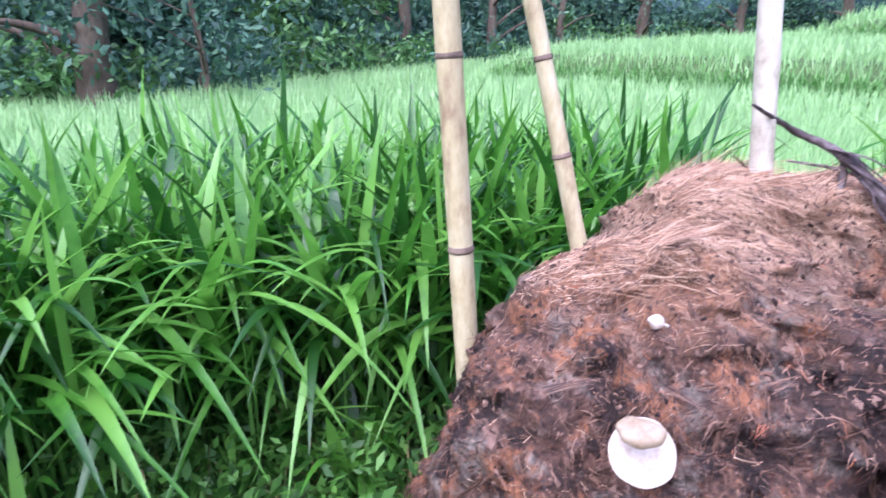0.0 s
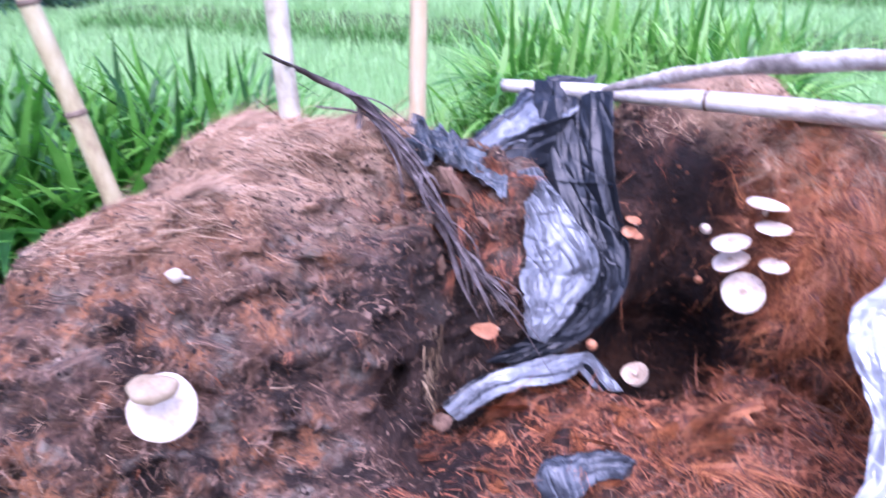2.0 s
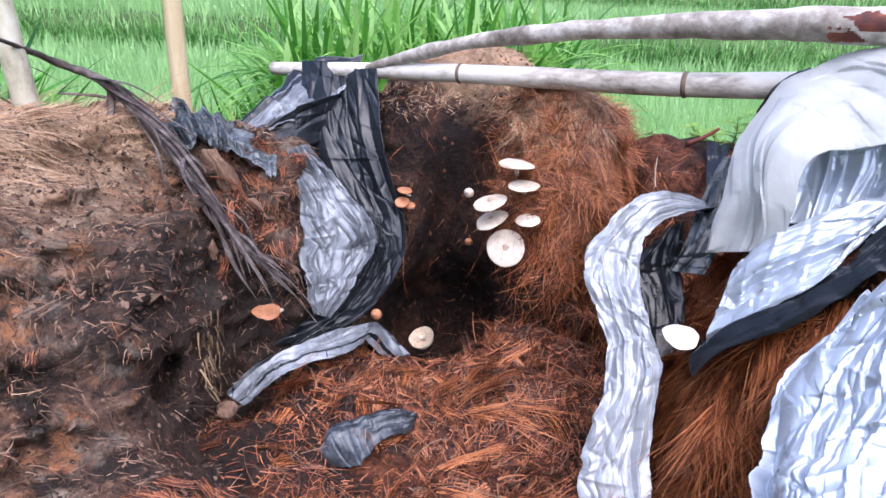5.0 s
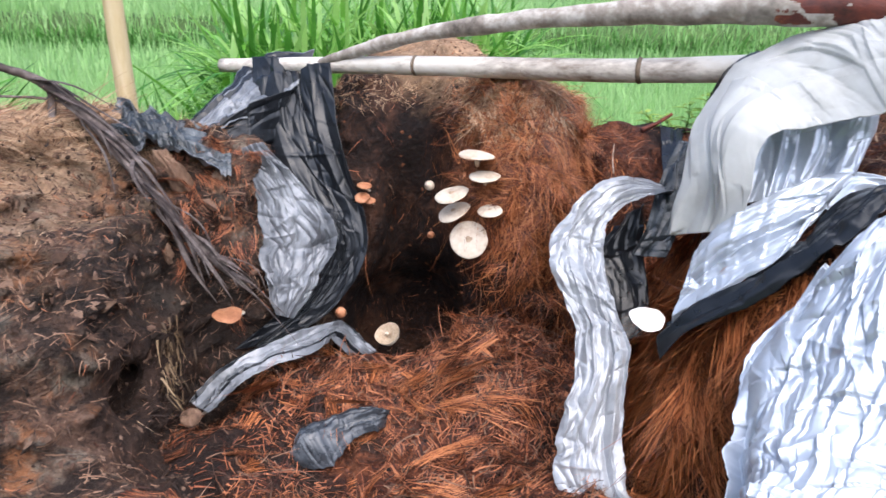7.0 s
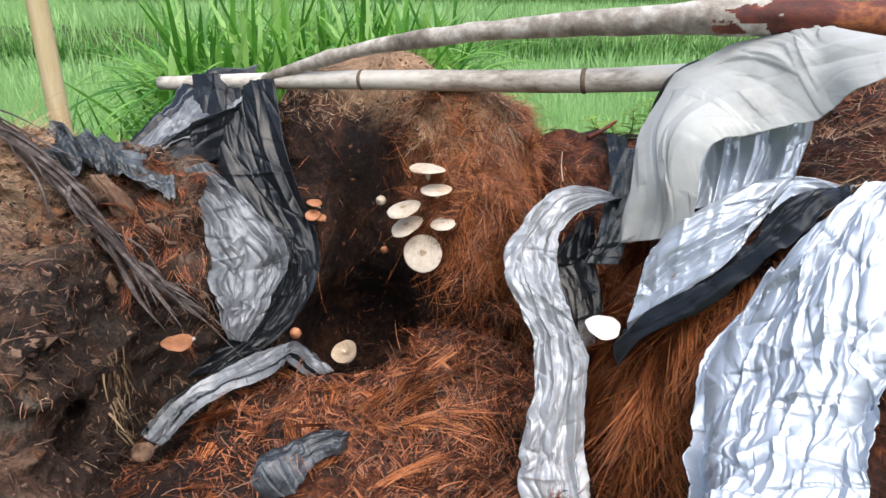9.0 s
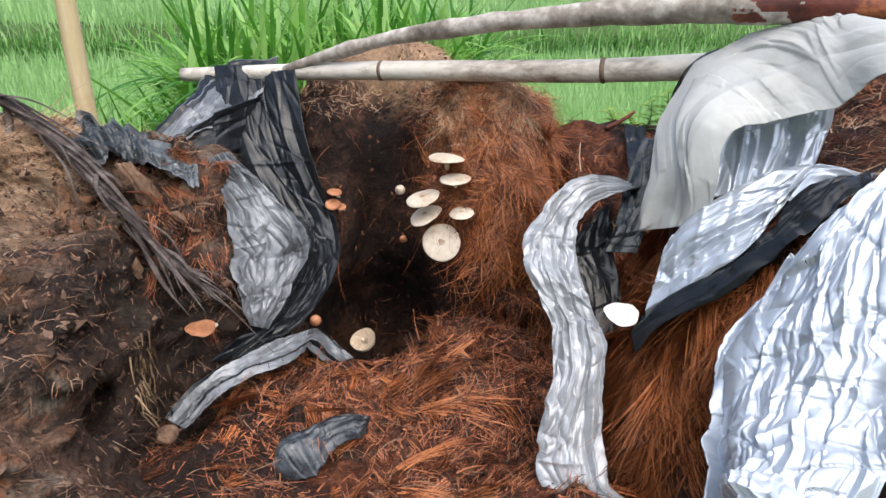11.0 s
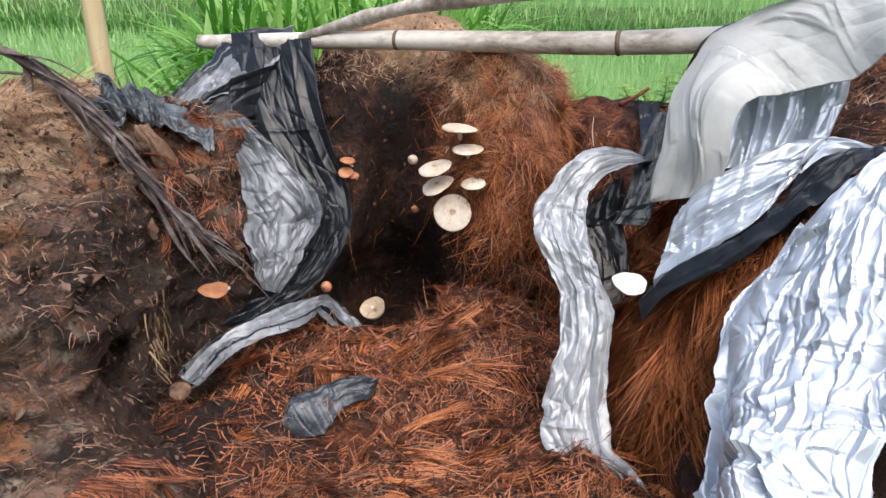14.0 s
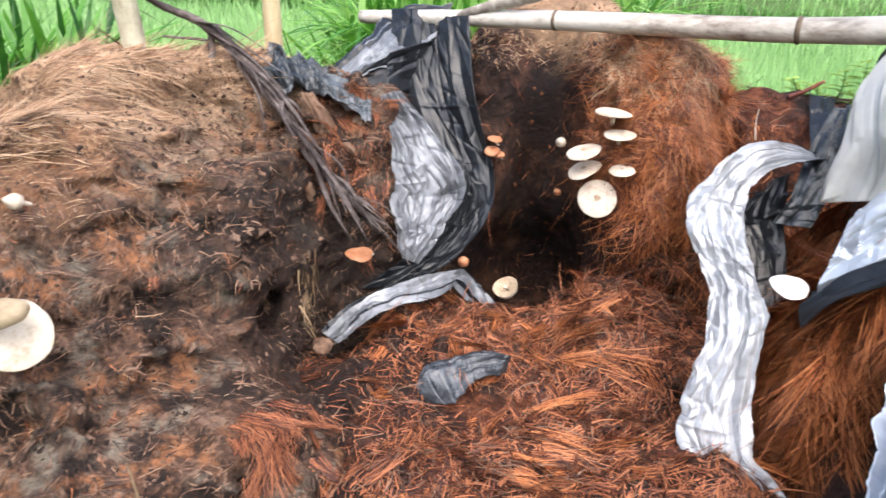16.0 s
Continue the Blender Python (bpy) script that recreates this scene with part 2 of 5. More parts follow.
M_GILL = material("mushroom_gill", ((0.30, 0.20, 0.13), (0.52, 0.40, 0.28), (0.68, 0.56, 0.42)), 40, 200, 0.7, 0.4, depth=0.001)
M_STEM = material("mushroom_stem", ((0.50, 0.38, 0.26), (0.70, 0.60, 0.47), (0.80, 0.73, 0.62)), 40, 150, 0.6, 0.2, depth=0.001)
M_SPOT = material("mushroom_umbo", ((0.26, 0.17, 0.10), (0.42, 0.30, 0.20), (0.55, 0.42, 0.30)), 60, 200, 0.6, 0.1, depth=0.001)
M_GRASS = material("broad_grass_blade", ((0.024, 0.11, 0.010), (0.092, 0.30, 0.023), (0.20, 0.47, 0.065)), 3, 14, 0.38, 0.0, island=0.8, spec=0.75, through_light=0.45)
M_RICE = material("rice_blade", ((0.27, 0.47, 0.17), (0.39, 0.62, 0.25), (0.50, 0.71, 0.34)), 0.9, 9, 0.7, 0.0, island=0.25, spec=0.15, through_light=0.4)
M_FODDER = material("fodder_grass_blade", ((0.08, 0.25, 0.03), (0.20, 0.46, 0.06), (0.36, 0.60, 0.16)), 3, 14, 0.32, 0.0, island=0.8, spec=0.7, through_light=0.4)
M_BANK = material("bank_grass_blade", ((0.09, 0.24, 0.05), (0.15, 0.35, 0.08), (0.23, 0.45, 0.13)), 0.9, 9, 0.5, 0.0, island=0.3, through_light=0.3)
M_DRYGRASS = material("dry_grass_blade", ((0.16, 0.12, 0.04), (0.30, 0.24, 0.09), (0.42, 0.35, 0.16)), 3, 14, 0.6, 0.0, island=0.6)
M_FIELD = material("field_soil", ((0.035, 0.06, 0.018), (0.07, 0.125, 0.035), (0.12, 0.21, 0.06)), 1.2, 14, 0.9, 0.5, depth=0.02)
M_WEED = material("weed_leaf", ((0.03, 0.10, 0.012), (0.07, 0.20, 0.025), (0.13, 0.30, 0.05)), 6, 30, 0.5, 0.0, island=0.6, through_light=0.3)
M_SPRIG = material("yellowish_weed_leaf", ((0.10, 0.20, 0.02), (0.22, 0.36, 0.05), (0.38, 0.50, 0.10)), 6, 30, 0.5, 0.0, island=0.6, through_light=0.3)
# leaf green is lifted and blued to paint in the haze
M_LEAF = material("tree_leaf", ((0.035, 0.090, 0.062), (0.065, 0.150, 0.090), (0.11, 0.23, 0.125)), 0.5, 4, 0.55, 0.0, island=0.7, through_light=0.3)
M_LEAFLIGHT = material("shrub_leaf", ((0.04, 0.10, 0.025), (0.085, 0.20, 0.05), (0.15, 0.32, 0.09)), 0.5, 4, 0.5, 0.0, island=0.7, through_light=0.3)
M_BARK = material("tree_bark", ((0.040, 0.030, 0.018), (0.105, 0.078, 0.050), (0.19, 0.15, 0.10)), 3, 18, 0.85, 0.8, stretch=(1, 1, 0.35), depth=0.03)
# blue of distant haze is painted into the woods' colour
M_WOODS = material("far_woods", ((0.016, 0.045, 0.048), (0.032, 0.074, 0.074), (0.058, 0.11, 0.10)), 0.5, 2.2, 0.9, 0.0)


# ---- tools ----
rng = np.random.default_rng(5)


def lattice(p, seed):
    """Smooth value noise of points p (n, 3), from -1 to 1."""
    i = np.floor(p).astype(np.int64)
    f = p - i
    f = f * f * (3 - 2 * f)
    out = np.zeros(len(p))
    for dx in (0, 1):
        for dy in (0, 1):
            for dz in (0, 1):
                h = (i[:, 0] + dx) * 374761393 + (i[:, 1] + dy) * 668265263 + (i[:, 2] + dz) * 2147483647 + seed * 974634777
                h = (h ^ (h >> 13)) * 1274126177
                h = ((h ^ (h >> 16)) & 0xFFFFF) / 0xFFFFF
                w = np.where(dx, f[:, 0], 1 - f[:, 0]) * np.where(dy, f[:, 1], 1 - f[:, 1]) * np.where(dz, f[:, 2], 1 - f[:, 2])
                out += w * h
    return out * 2 - 1


def layered(p, scale, octaves=3, seed=0, ridged=False):
    out, amp = np.zeros(len(p)), 1.0
    for o in range(octaves):
        n = lattice(p * scale * 2.1 ** o + 17.3 * o, seed + o)
        out += amp * ((0.5 - np.abs(n)) * 2 if ridged else n)
        amp *= 0.5
    return out


def mesh_data(name, verts, faces, mats, index=None, smooth=True):
    """Mesh data from arrays; faces (n, 3) or (n, 4)."""
    verts, faces = np.asarray(verts, np.float32), np.asarray(faces, np.int32)
    me = bpy.data.meshes.new(name)
    me.vertices.add(len(verts))
    me.vertices.foreach_set("co", verts.ravel())
    k = faces.shape[1]
    me.loops.add(faces.size)
    me.loops.foreach_set("vertex_index", faces.ravel())
    me.polygons.add(len(faces))
    me.polygons.foreach_set("loop_start", np.arange(0, faces.size, k, dtype=np.int32))
    me.polygons.foreach_set("use_smooth", np.full(len(faces), smooth, bool))
    for m in mats:
        me.materials.append(m)
    if index is not None:
        me.polygons.foreach_set("material_index", np.asarray(index, np.int32))
    me.update(calc_edges=True)
    me.validate()
    return me


def thing(name, label, category, group="", kind="", at=(0, 0, 0)):
    ob = new(name)
    ob.location = at
    ob.empty_display_size = 0.05
    return tagged(ob, label, category, group, kind)


def part(name, data, parent, label="", kind=""):
    """One mesh object under a thing or a part. data: mesh data in world places."""
    ob = new(name, data)
    ob.parent = parent
    m = Matrix.Identity(4)
    p = parent
    while p:
        m = Matrix.Translation(p.location) @ m
        p = p.parent
    ob.matrix_parent_inverse = m.inverted()
    return tagged(ob, label, kind=kind)


def spline(points, n):
    """n places along a smooth curve through the points (rows of any length)."""
    p = np.asarray(points, float)
    if len(p) == 2:
        return p[0] + (p[1] - p[0]) * np.linspace(0, 1, n)[:, None]
    e = np.vstack([2 * p[0] - p[1], p, 2 * p[-1] - p[-2]])
    u = np.linspace(0, len(p) - 1 - 1e-9, n)
    i = u.astype(int)
    t = (u - i)[:, None]
    a, b, c, d = e[i], e[i + 1], e[i + 2], e[i + 3]
    return 0.5 * (2 * b + (c - a) * t + (2 * a - 5 * b + 4 * c - d) * t * t + (3 * b - a - 3 * c + d) * t ** 3)


def tube(points, radii, sides=14, n=40, rough=0.0, seed=0, flat=1.0):
    """Verts and quads of a closed tube along a curve; radii go along it."""
    c = spline(points, n)
    r = spline(np.asarray(radii, float)[:, None], n)[:, 0] if len(radii) > 2 else np.interp(np.linspace(0, 1, n), np.linspace(0, 1, len(radii)), radii)
    t = np.gradient(c, axis=0)
    t /= np.linalg.norm(t, axis=1)[:, None]
    up = np.array([0, 0, 1.0]) if abs(t[:, 2]).mean() < 0.8 else np.array([1.0, 0, 0])
    s = np.cross(t, up)
    s /= np.linalg.norm(s, axis=1)[:, None]
    q = np.cross(s, t)
    a = np.linspace(0, 2 * np.pi, sides, endpoint=False)
    ring = np.cos(a)[None, :, None] * s[:, None] + flat * np.sin(a)[None, :, None] * q[:, None]
    v = (c[:, None] + ring * r[:, None, None]).reshape(-1, 3)
    if rough:
        nrm = ring.reshape(-1, 3)
        v = v + nrm * (layered(v, 1 / max(r.mean() * 2.5, 1e-3), 2, seed) * rough)[:, None]
    i, j = np.meshgrid(np.arange(n - 1), np.arange(sides), indexing="ij")
    k = (j + 1) % sides
    f = np.stack([i * sides + j, i * sides + k, (i + 1) * sides + k, (i + 1) * sides + j], -1).reshape(-1, 4)
    v = np.vstack([v, c[0], c[-1]])
    a0, a1 = len(v) - 2, len(v) - 1
    jj = np.arange(sides)
    kk = (jj + 1) % sides
    caps = np.vstack([np.stack([np.full(sides, a0), kk, jj, np.full(sides, a0)], -1)[:, [0, 1, 2, 2]], np.stack([np.full(sides, a1), (n - 1) * sides + jj, (n - 1) * sides + kk], -1)[:, [0, 1, 2, 2]]])
    return v, f, caps


def tube_data(name, points, radii, mat, **kw):
    v, f, caps = tube(points, radii, **kw)
    tri = np.vstack([f[:, [0, 1, 2]], f[:, [0, 2, 3]], caps[:, :3]])
    return mesh_data(name, v, tri, [mat])


def blades(root, way, length, width, droop, seg=6, fold=0.25, taper=1.0):
    """Arched, pointed, folded leaves: arrays of roots, first directions, lengths, widths and droops."""
    n = len(root)
    t = np.linspace(0, 1, seg + 1)
    side = np.cross(way, [0, 0, 1.0])
    side /= np.linalg.norm(side, axis=1)[:, None] + 1e-9
    v = np.zeros((n, seg + 1, 3, 3))
    for i, u in enumerate(t):
        c = root + way * (length * u)[:, None]
        c[:, 2] -= droop * length * u * u
        out = way.copy()
        out[:, 2] = 0
        c += out * (0.35 * droop * length * u * u)[:, None]
        w = width * min(1.0, 0.45 + 1.8 * u) * (1 - u ** 2.2 * taper) / 2 + 0.0004
        lift = np.zeros((n, 3))
        lift[:, 2] = w * fold
        v[:, i, 0] = c - side * w[:, None] + lift
        v[:, i, 1] = c
        v[:, i, 2] = c + side * w[:, None] + lift
    if fold == 0:
        v = v[:, :, [0, 2]]
        base = (np.arange(n) * (seg + 1) * 2)[:, None]
        k = (np.arange(seg) * 2)[None]
        return v.reshape(-1, 3), np.stack([base + k, base + k + 1, base + k + 3, base + k + 2], -1).reshape(-1, 4)
    base = (np.arange(n) * (seg + 1) * 3)[:, None]
    k = (np.arange(seg) * 3)[None]
    f = [np.stack([base + k + a, base + k + a + 1, base + k + a + 4, base + k + a + 3], -1).reshape(-1, 4) for a in (0, 1)]
    return v.reshape(-1, 3), np.vstack(f)


def scatter_leaves(centres, size, n, spread, flat=1.0):
    """n diamond leaves round each centre."""
    m = len(centres) * n
    c = np.repeat(centres, n, axis=0) + rng.normal(size=(m, 3)) * spread * np.array([1, 1, flat])
    a = rng.normal(size=(m, 3))
    a[:, 2] -= 0.4
    a /= np.linalg.norm(a, axis=1)[:, None]
    b = np.cross(a, rng.normal(size=(m, 3)))
    b /= np.linalg.norm(b, axis=1)[:, None]
    s = size * rng.uniform(0.6, 1.3, (m, 1))
    v = np.stack([c - a * s, c + b * s * 0.42 + a * s * 0.1, c + a * s, c - b * s * 0.42 + a * s * 0.1], 1).reshape(-1, 3)
    return v, np.arange(m * 4).reshape(-1, 4)


# ---- land: one sheet with low terraces, reaching the horizon ----
def land_height(x, y):
    """Flat field, then two low terraces beyond it."""
    step = lambda v, w: 1 / (1 + np.exp(-np.clip(v / w, -40, 40)))
    s = y - 9.3 - 0.13 * (x + 10.7)
    return 0.62 * step(s, 0.10) * step(x + 13, 0.3) + 0.62 * step(s - 6.5, 0.12) * step(x + 9.5, 0.3)


def land():
    a = np.concatenate([-np.geomspace(600, 30, 14), np.linspace(-28, 28, 281), np.geomspace(30, 600, 14)])
    x, y = np.meshgrid(a, a, indexing="ij")
    p = np.stack([x.ravel(), y.ravel(), np.zeros(x.size)], 1)
    p[:, 2] = land_height(p[:, 0], p[:, 1]) + 0.02 * layered(p, 1.7, 2, 3)
    n = len(a)
    i, j = np.meshgrid(np.arange(n - 1), np.arange(n - 1), indexing="ij")
    f = np.stack([i * n + j, (i + 1) * n + j, (i + 1) * n + j + 1, i * n + j + 1], -1).reshape(-1, 4)
    tagged(new("ground", mesh_data("ground", p, f, [M_FIELD])), "damp green field ground with low terraces", "ground", kind="structure")


land()


def bed_clear(x, y):
    """True where no bed stands."""
    left = ((x + 0.82) / 0.52) ** 2 + ((y - 0.85) / 0.86) ** 2 < 1
    back = (x > -0.9) & (x < 2.6) & (y > -1.5) & (y < 2.0)
    return ~(left | back)


def grass(name, label, mat, x, y, length, width, lean, droop, seg, fold=0.3, z0=None):
    n = len(x)
    a = rng.uniform(0, 2 * np.pi, n)
    l = np.abs(rng.normal(lean, lean * 0.6, n))
    way = np.stack([np.cos(a) * l, np.sin(a) * l, np.ones(n)], 1)
    way /= np.linalg.norm(way, axis=1)[:, None]
    root = np.stack([x, y, land_height(x, y) - 0.01 if z0 is None else z0], 1)
    v, f = blades(root, way, length * rng.uniform(0.6, 1.1, n), width * rng.uniform(0.6, 1.25, n), droop * rng.uniform(0.2, 1.8, n), seg, fold)
    return tagged(new(name, mesh_data(name, v, f, [mat])), label, "grass", kind="stuff")


def sector(n, r0, r1, a0, a1, power=1.0):
    """Random places between two distances and two bearings (degrees left of +y)."""
    r = (r0 ** power + (r1 ** power - r0 ** power) * rng.uniform(0, 1, n)) ** (1 / power)
    a = np.radians(rng.uniform(a0, a1, n))
    return -r * np.sin(a), r * np.cos(a)


def tufts(x, y, each, spread):
    k = rng.integers(0, len(x), len(x) * each)
    return x[k] + rng.normal(0, spread, len(k)), y[k] + rng.normal(0, spread, len(k))


# the fine field, thinning with distance
fx, fy = sector(110000, 2.3, 7.5, -48, 118, 1.1)
ok = bed_clear(fx, fy)
grass("rice_field", "bright green young rice standing in dense rows", M_RICE, fx[ok], fy[ok], 0.46, 0.011, 0.30, 0.22, 3, 0)
fx, fy = sector(45000, 2.4, 6.0, -40, 30, 1.2)
ok = bed_clear(fx, fy)
grass("rice_field", "bright green young rice behind the beds", M_RICE, fx[ok], fy[ok], 0.40, 0.013, 0.42, 0.30, 3, 0)
fx, fy = sector(90000, 7.5, 20, -48, 112, 1.2)
grass("rice_field", "bright green rice, far part of the field", M_RICE, fx, fy, 0.46, 0.024, 0.30, 0.22, 3, 0)
fx, fy = sector(34000, 18, 34, -45, 75, 1.3)
grass("rice_field", "bright green rice on the upper terraces", M_RICE, fx, fy, 0.5, 0.06, 0.30, 0.22, 2, 0)

# grass on the terrace banks; its darker colour paints their shaded faces
bx = rng.uniform(-12.8, 14, 16000)
by = 9.3 + 0.13 * (bx + 10.7) + rng.normal(-0.12, 0.08, 16000)
up = rng.uniform(0, 1, 16000) < 0.45
by = np.where(up, by + 6.5, by)
ok = ~(up & (bx < -9.3))
grass("bank_grass", "grass growing down the terrace banks, coloured darker for their shade", M_BANK, bx[ok], by[ok], 0.40, 0.03, 0.5, 0.4, 3, 0)

# broad tall grass round the bed
cx, cy = sector(360, 1.85, 2.95, 44, 122, 1.5)
ok = bed_clear(cx, cy) & (cx < -1.0)
gx, gy = tufts(cx[ok], cy[ok], 22, 0.05)
grass("tall_grass", "tall broad-bladed fodder grass, glossy green", M_GRASS, gx, gy, 0.68, 0.040, 0.60, 0.55, 12, 0.35, z0=rng.uniform(0.26, 0.55, len(gx)))
grass("tall_grass", "upright green stems of the fodder grass", M_WEED, gx[::5], gy[::5], 0.62, 0.014, 0.08, 0.05, 4, 0.5)
cx, cy = sector(14, 1.65, 2.05, 58, 112, 1.3)
ok = bed_clear(cx, cy) & (cx < -1.15)
gx, gy = tufts(cx[ok], cy[ok], 9, 0.05)
grass("tall_grass", "low drooping broad leaves in front of the tall grass", M_GRASS, gx, gy, 0.72, 0.048, 0.55, 0.75, 11, 0.3)
cx, cy = sector(170, 2.1, 3.2, 15, 46, 1.5)
ok = bed_clear(cx, cy)
gx, gy = tufts(cx[ok], cy[ok], 20, 0.05)
grass("tall_grass", "fodder grass behind the stakes", M_FODDER, gx, gy, 0.92, 0.032, 0.50, 0.50, 10, 0.35)
cx, cy = sector(150, 2.95, 4.0, 2, 23, 1.5)
gx, gy = tufts(cx, cy, 34, 0.07)
grass("tall_grass", "very tall arching fodder grass behind the bed", M_FODDER, gx, gy, 0.80, 0.034, 0.60, 0.60, 10, 0.35, z0=rng.uniform(0.0, 0.72, len(gx)))
cx, cy = sector(90, 1.35, 2.4, 50, 125, 1.5)
ok = bed_clear(cx, cy) & (cx < -1.0)
gx, gy = tufts(cx[ok], cy[ok], 6, 0.06)
grass("dry_grass", "yellowed dry grass stems low in the tall grass", M_DRYGRASS, gx, gy, 0.35, 0.006, 0.5, 0.5, 5)


def weeds():
    x, y = sector(520, 1.15, 2.1, 55, 125, 1.3)
    ok = bed_clear(x, y) & (x < -0.95)
    c = np.stack([x[ok], y[ok], rng.uniform(0.03, 0.22, ok.sum())], 1)
    v, f = scatter_leaves(c, 0.024, 14, 0.05, 0.5)
    tagged(new("weeds", mesh_data("weeds", v, f, [M_WEED])), "low leafy weeds at the foot of the grass", "weeds", kind="stuff")


weeds()


# ---- woods ----
def tree(x, y, height, radius, lean, leaf, clumps, label, crown_low=0.35):
    z = float(land_height(np.array([x]), np.array([y]))[0]) - 0.05
    base = thing("tree", label, "tree", at=(x, y, z))
    top = np.array([x + lean[0], y + lean[1], z + height])
    r = np.random.default_rng(int(abs(x * 31 + y * 17)))
    mid = np.array([x, y, z]) * 0.5 + top * 0.5 + r.normal(0, 0.05 * height * 0.4, 3) * [1, 1, 0]
    trunk = [(x, y, z), tuple(np.array([x, y, z]) * 0.85 + top * 0.15), tuple(mid), tuple(top)]
    part("trunk", tube_data("trunk", trunk, (radius * 1.5, radius * 1.05, radius * 0.75, radius * 0.2), M_BARK, sides=12, n=36, rough=radius * 0.16, seed=int(abs(x * 7))), base)
    curve = spline(trunk, 30)
    ends = []
    for i in range(7):
        s = curve[int(30 * (crown_low + (0.95 - crown_low) * i / 7))]
        a = r.uniform(0, 2 * np.pi)
        e = s + np.array([math.cos(a), math.sin(a), r.uniform(0.1, 0.6)]) * height * r.uniform(0.15, 0.28)
        part("limb", tube_data("limb", [tuple(s), tuple((s + e) / 2 + [0, 0, 0.1]), tuple(e)], (radius * 0.4, radius * 0.28, radius * 0.08), M_BARK, sides=7, n=12), base)
        ends.append(e)
    ends = np.array(ends)
    c = ends[r.integers(0, len(ends), clumps)] + r.normal(size=(clumps, 3)) * height * 0.10
    v, f = scatter_leaves(c, 0.085, 26, height * 0.035)
    part("crown", mesh_data("crown", v, f, [leaf]), base)


def bearing(deg, r):
    return -r * math.sin(radians(deg)), r * math.cos(radians(deg))


for deg, r, h, rad, lean in ((86.0, 13.0, 8.0, 0.25, (0.3, 0.2)), (78.2, 13.2, 7.0, 0.055, (0.5, -0.4)), (91, 17, 8, 0.16, (0, 0.3)), (97, 14, 7, 0.12, (0.2, 0)), (70, 20, 8, 0.11, (0.1, 0.4)), (62, 21, 9, 0.17, (-0.3, 0)),
                             (55, 24, 9, 0.15, (0.2, 0.2)), (49.5, 25, 8, 0.12, (0.4, 0)), (43, 27, 9, 0.2, (0, 0)), (36, 30, 9, 0.18, (0.3, 0.1)), (29, 32, 10, 0.2, (0, 0.4)), (22, 33, 9, 0.2, (-0.2, 0))):
    tx, ty = bearing(deg, r)
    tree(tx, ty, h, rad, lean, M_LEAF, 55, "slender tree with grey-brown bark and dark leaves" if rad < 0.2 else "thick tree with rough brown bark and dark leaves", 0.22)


def shrubs():
    """The leafy edge of the woods, one plant after another, low in front and taller behind."""
    for k in range(96):
        back = k % 2
        deg = 106 - k * 0.98 + rng.uniform(-0.6, 0.6)
        r = (14.0 if deg > 78 else 14.0 + (78 - deg) * 0.42) + rng.uniform(-0.5, 1.0) + back * rng.uniform(1.5, 4.5)
        x, y = bearing(deg, r)
        z = float(land_height(np.array([x]), np.array([y]))[0])
        h = rng.uniform(0.45, 1.3) + back * rng.uniform(0.8, 2.6)
        n = 16 + back * 14
        c = np.stack([x + rng.normal(0, 0.6, n), y + rng.normal(0, 0.45, n), z + rng.uniform(0.1, h, n)], 1)
        v, f = scatter_leaves(c, 0.11 + 0.06 * back, 28, 0.22)
        base = thing("shrub", "tall dark shrub under the trees" if back else "leafy green shrub at the edge of the woods", "shrub", "shrubs at the wood's edge", at=(x, y, z))
        part("leaves", mesh_data("leaves", v, f, [M_LEAFLIGHT if rng.uniform() < (0.2 if back else 0.6) else M_LEAF]), base)
        stem = [(x, y, z - 0.02), (x + 0.05, y, z + h * 0.4), (x + 0.1, y + 0.1, z + h * 0.8)]
        part("stem", tube_data("stem", stem, (0.03, 0.02, 0.008), M_BARK, sides=6, n=8), base)


shrubs()


def woods_backdrop():
    """A dark mass of far trees, closing the view."""
    n, rows = 260, 14
    # full circle: the unseen arc behind the camera is added to darken reflections
    a = np.radians(np.linspace(-180, 180, n))
    v = []
    for k in range(rows):
        u = k / (rows - 1)
        r = 24 + 14 * np.clip((np.radians(80) - a) / np.radians(50), 0, 1) + 2.0 * layered(np.stack([np.cos(a) * 6, np.sin(a) * 6, np.full(n, u * 5)], 1), 1.0, 3, 4)
        z = -0.3 + u * (11 + 1.5 * layered(np.stack([np.cos(a) * 9, np.sin(a) * 9, np.zeros(n)], 1), 1.0, 3, 9))
        v.append(np.stack([-r * np.sin(a), r * np.cos(a), z], 1))
    v = np.concatenate(v)
    i, j = np.meshgrid(np.arange(rows - 1), np.arange(n - 1), indexing="ij")
    f = np.stack([i * n + j, i * n + j + 1, (i + 1) * n + j + 1, (i + 1) * n + j], -1).reshape(-1, 4)
    tagged(new("backdrop", mesh_data("backdrop", v, f, [M_WOODS])), "dark mass of far woods, tinted with blue haze", "woods", kind="structure")


woods_backdrop()


# ---- beds of palm fibre ----
def ellipsoids(p, blobs, k):
    """Smooth union of ellipsoids (centre, radii)."""
    d = None
    for cx, cy, cz, rx, ry, rz in blobs:
        q = p - np.array([cx, cy, cz])
        r = np.array([rx, ry, rz])
        k0 = np.linalg.norm(q / r, axis=1) + 1e-9
        k1 = np.linalg.norm(q / (r * r), axis=1) + 1e-9
        e = k0 * (k0 - 1) / k1
        if d is None:
            d = e
        else:
            h = np.clip(0.5 + 0.5 * (d - e) / k, 0, 1)
            d = d * (1 - h) + e * h - k * h * (1 - h)
    return d


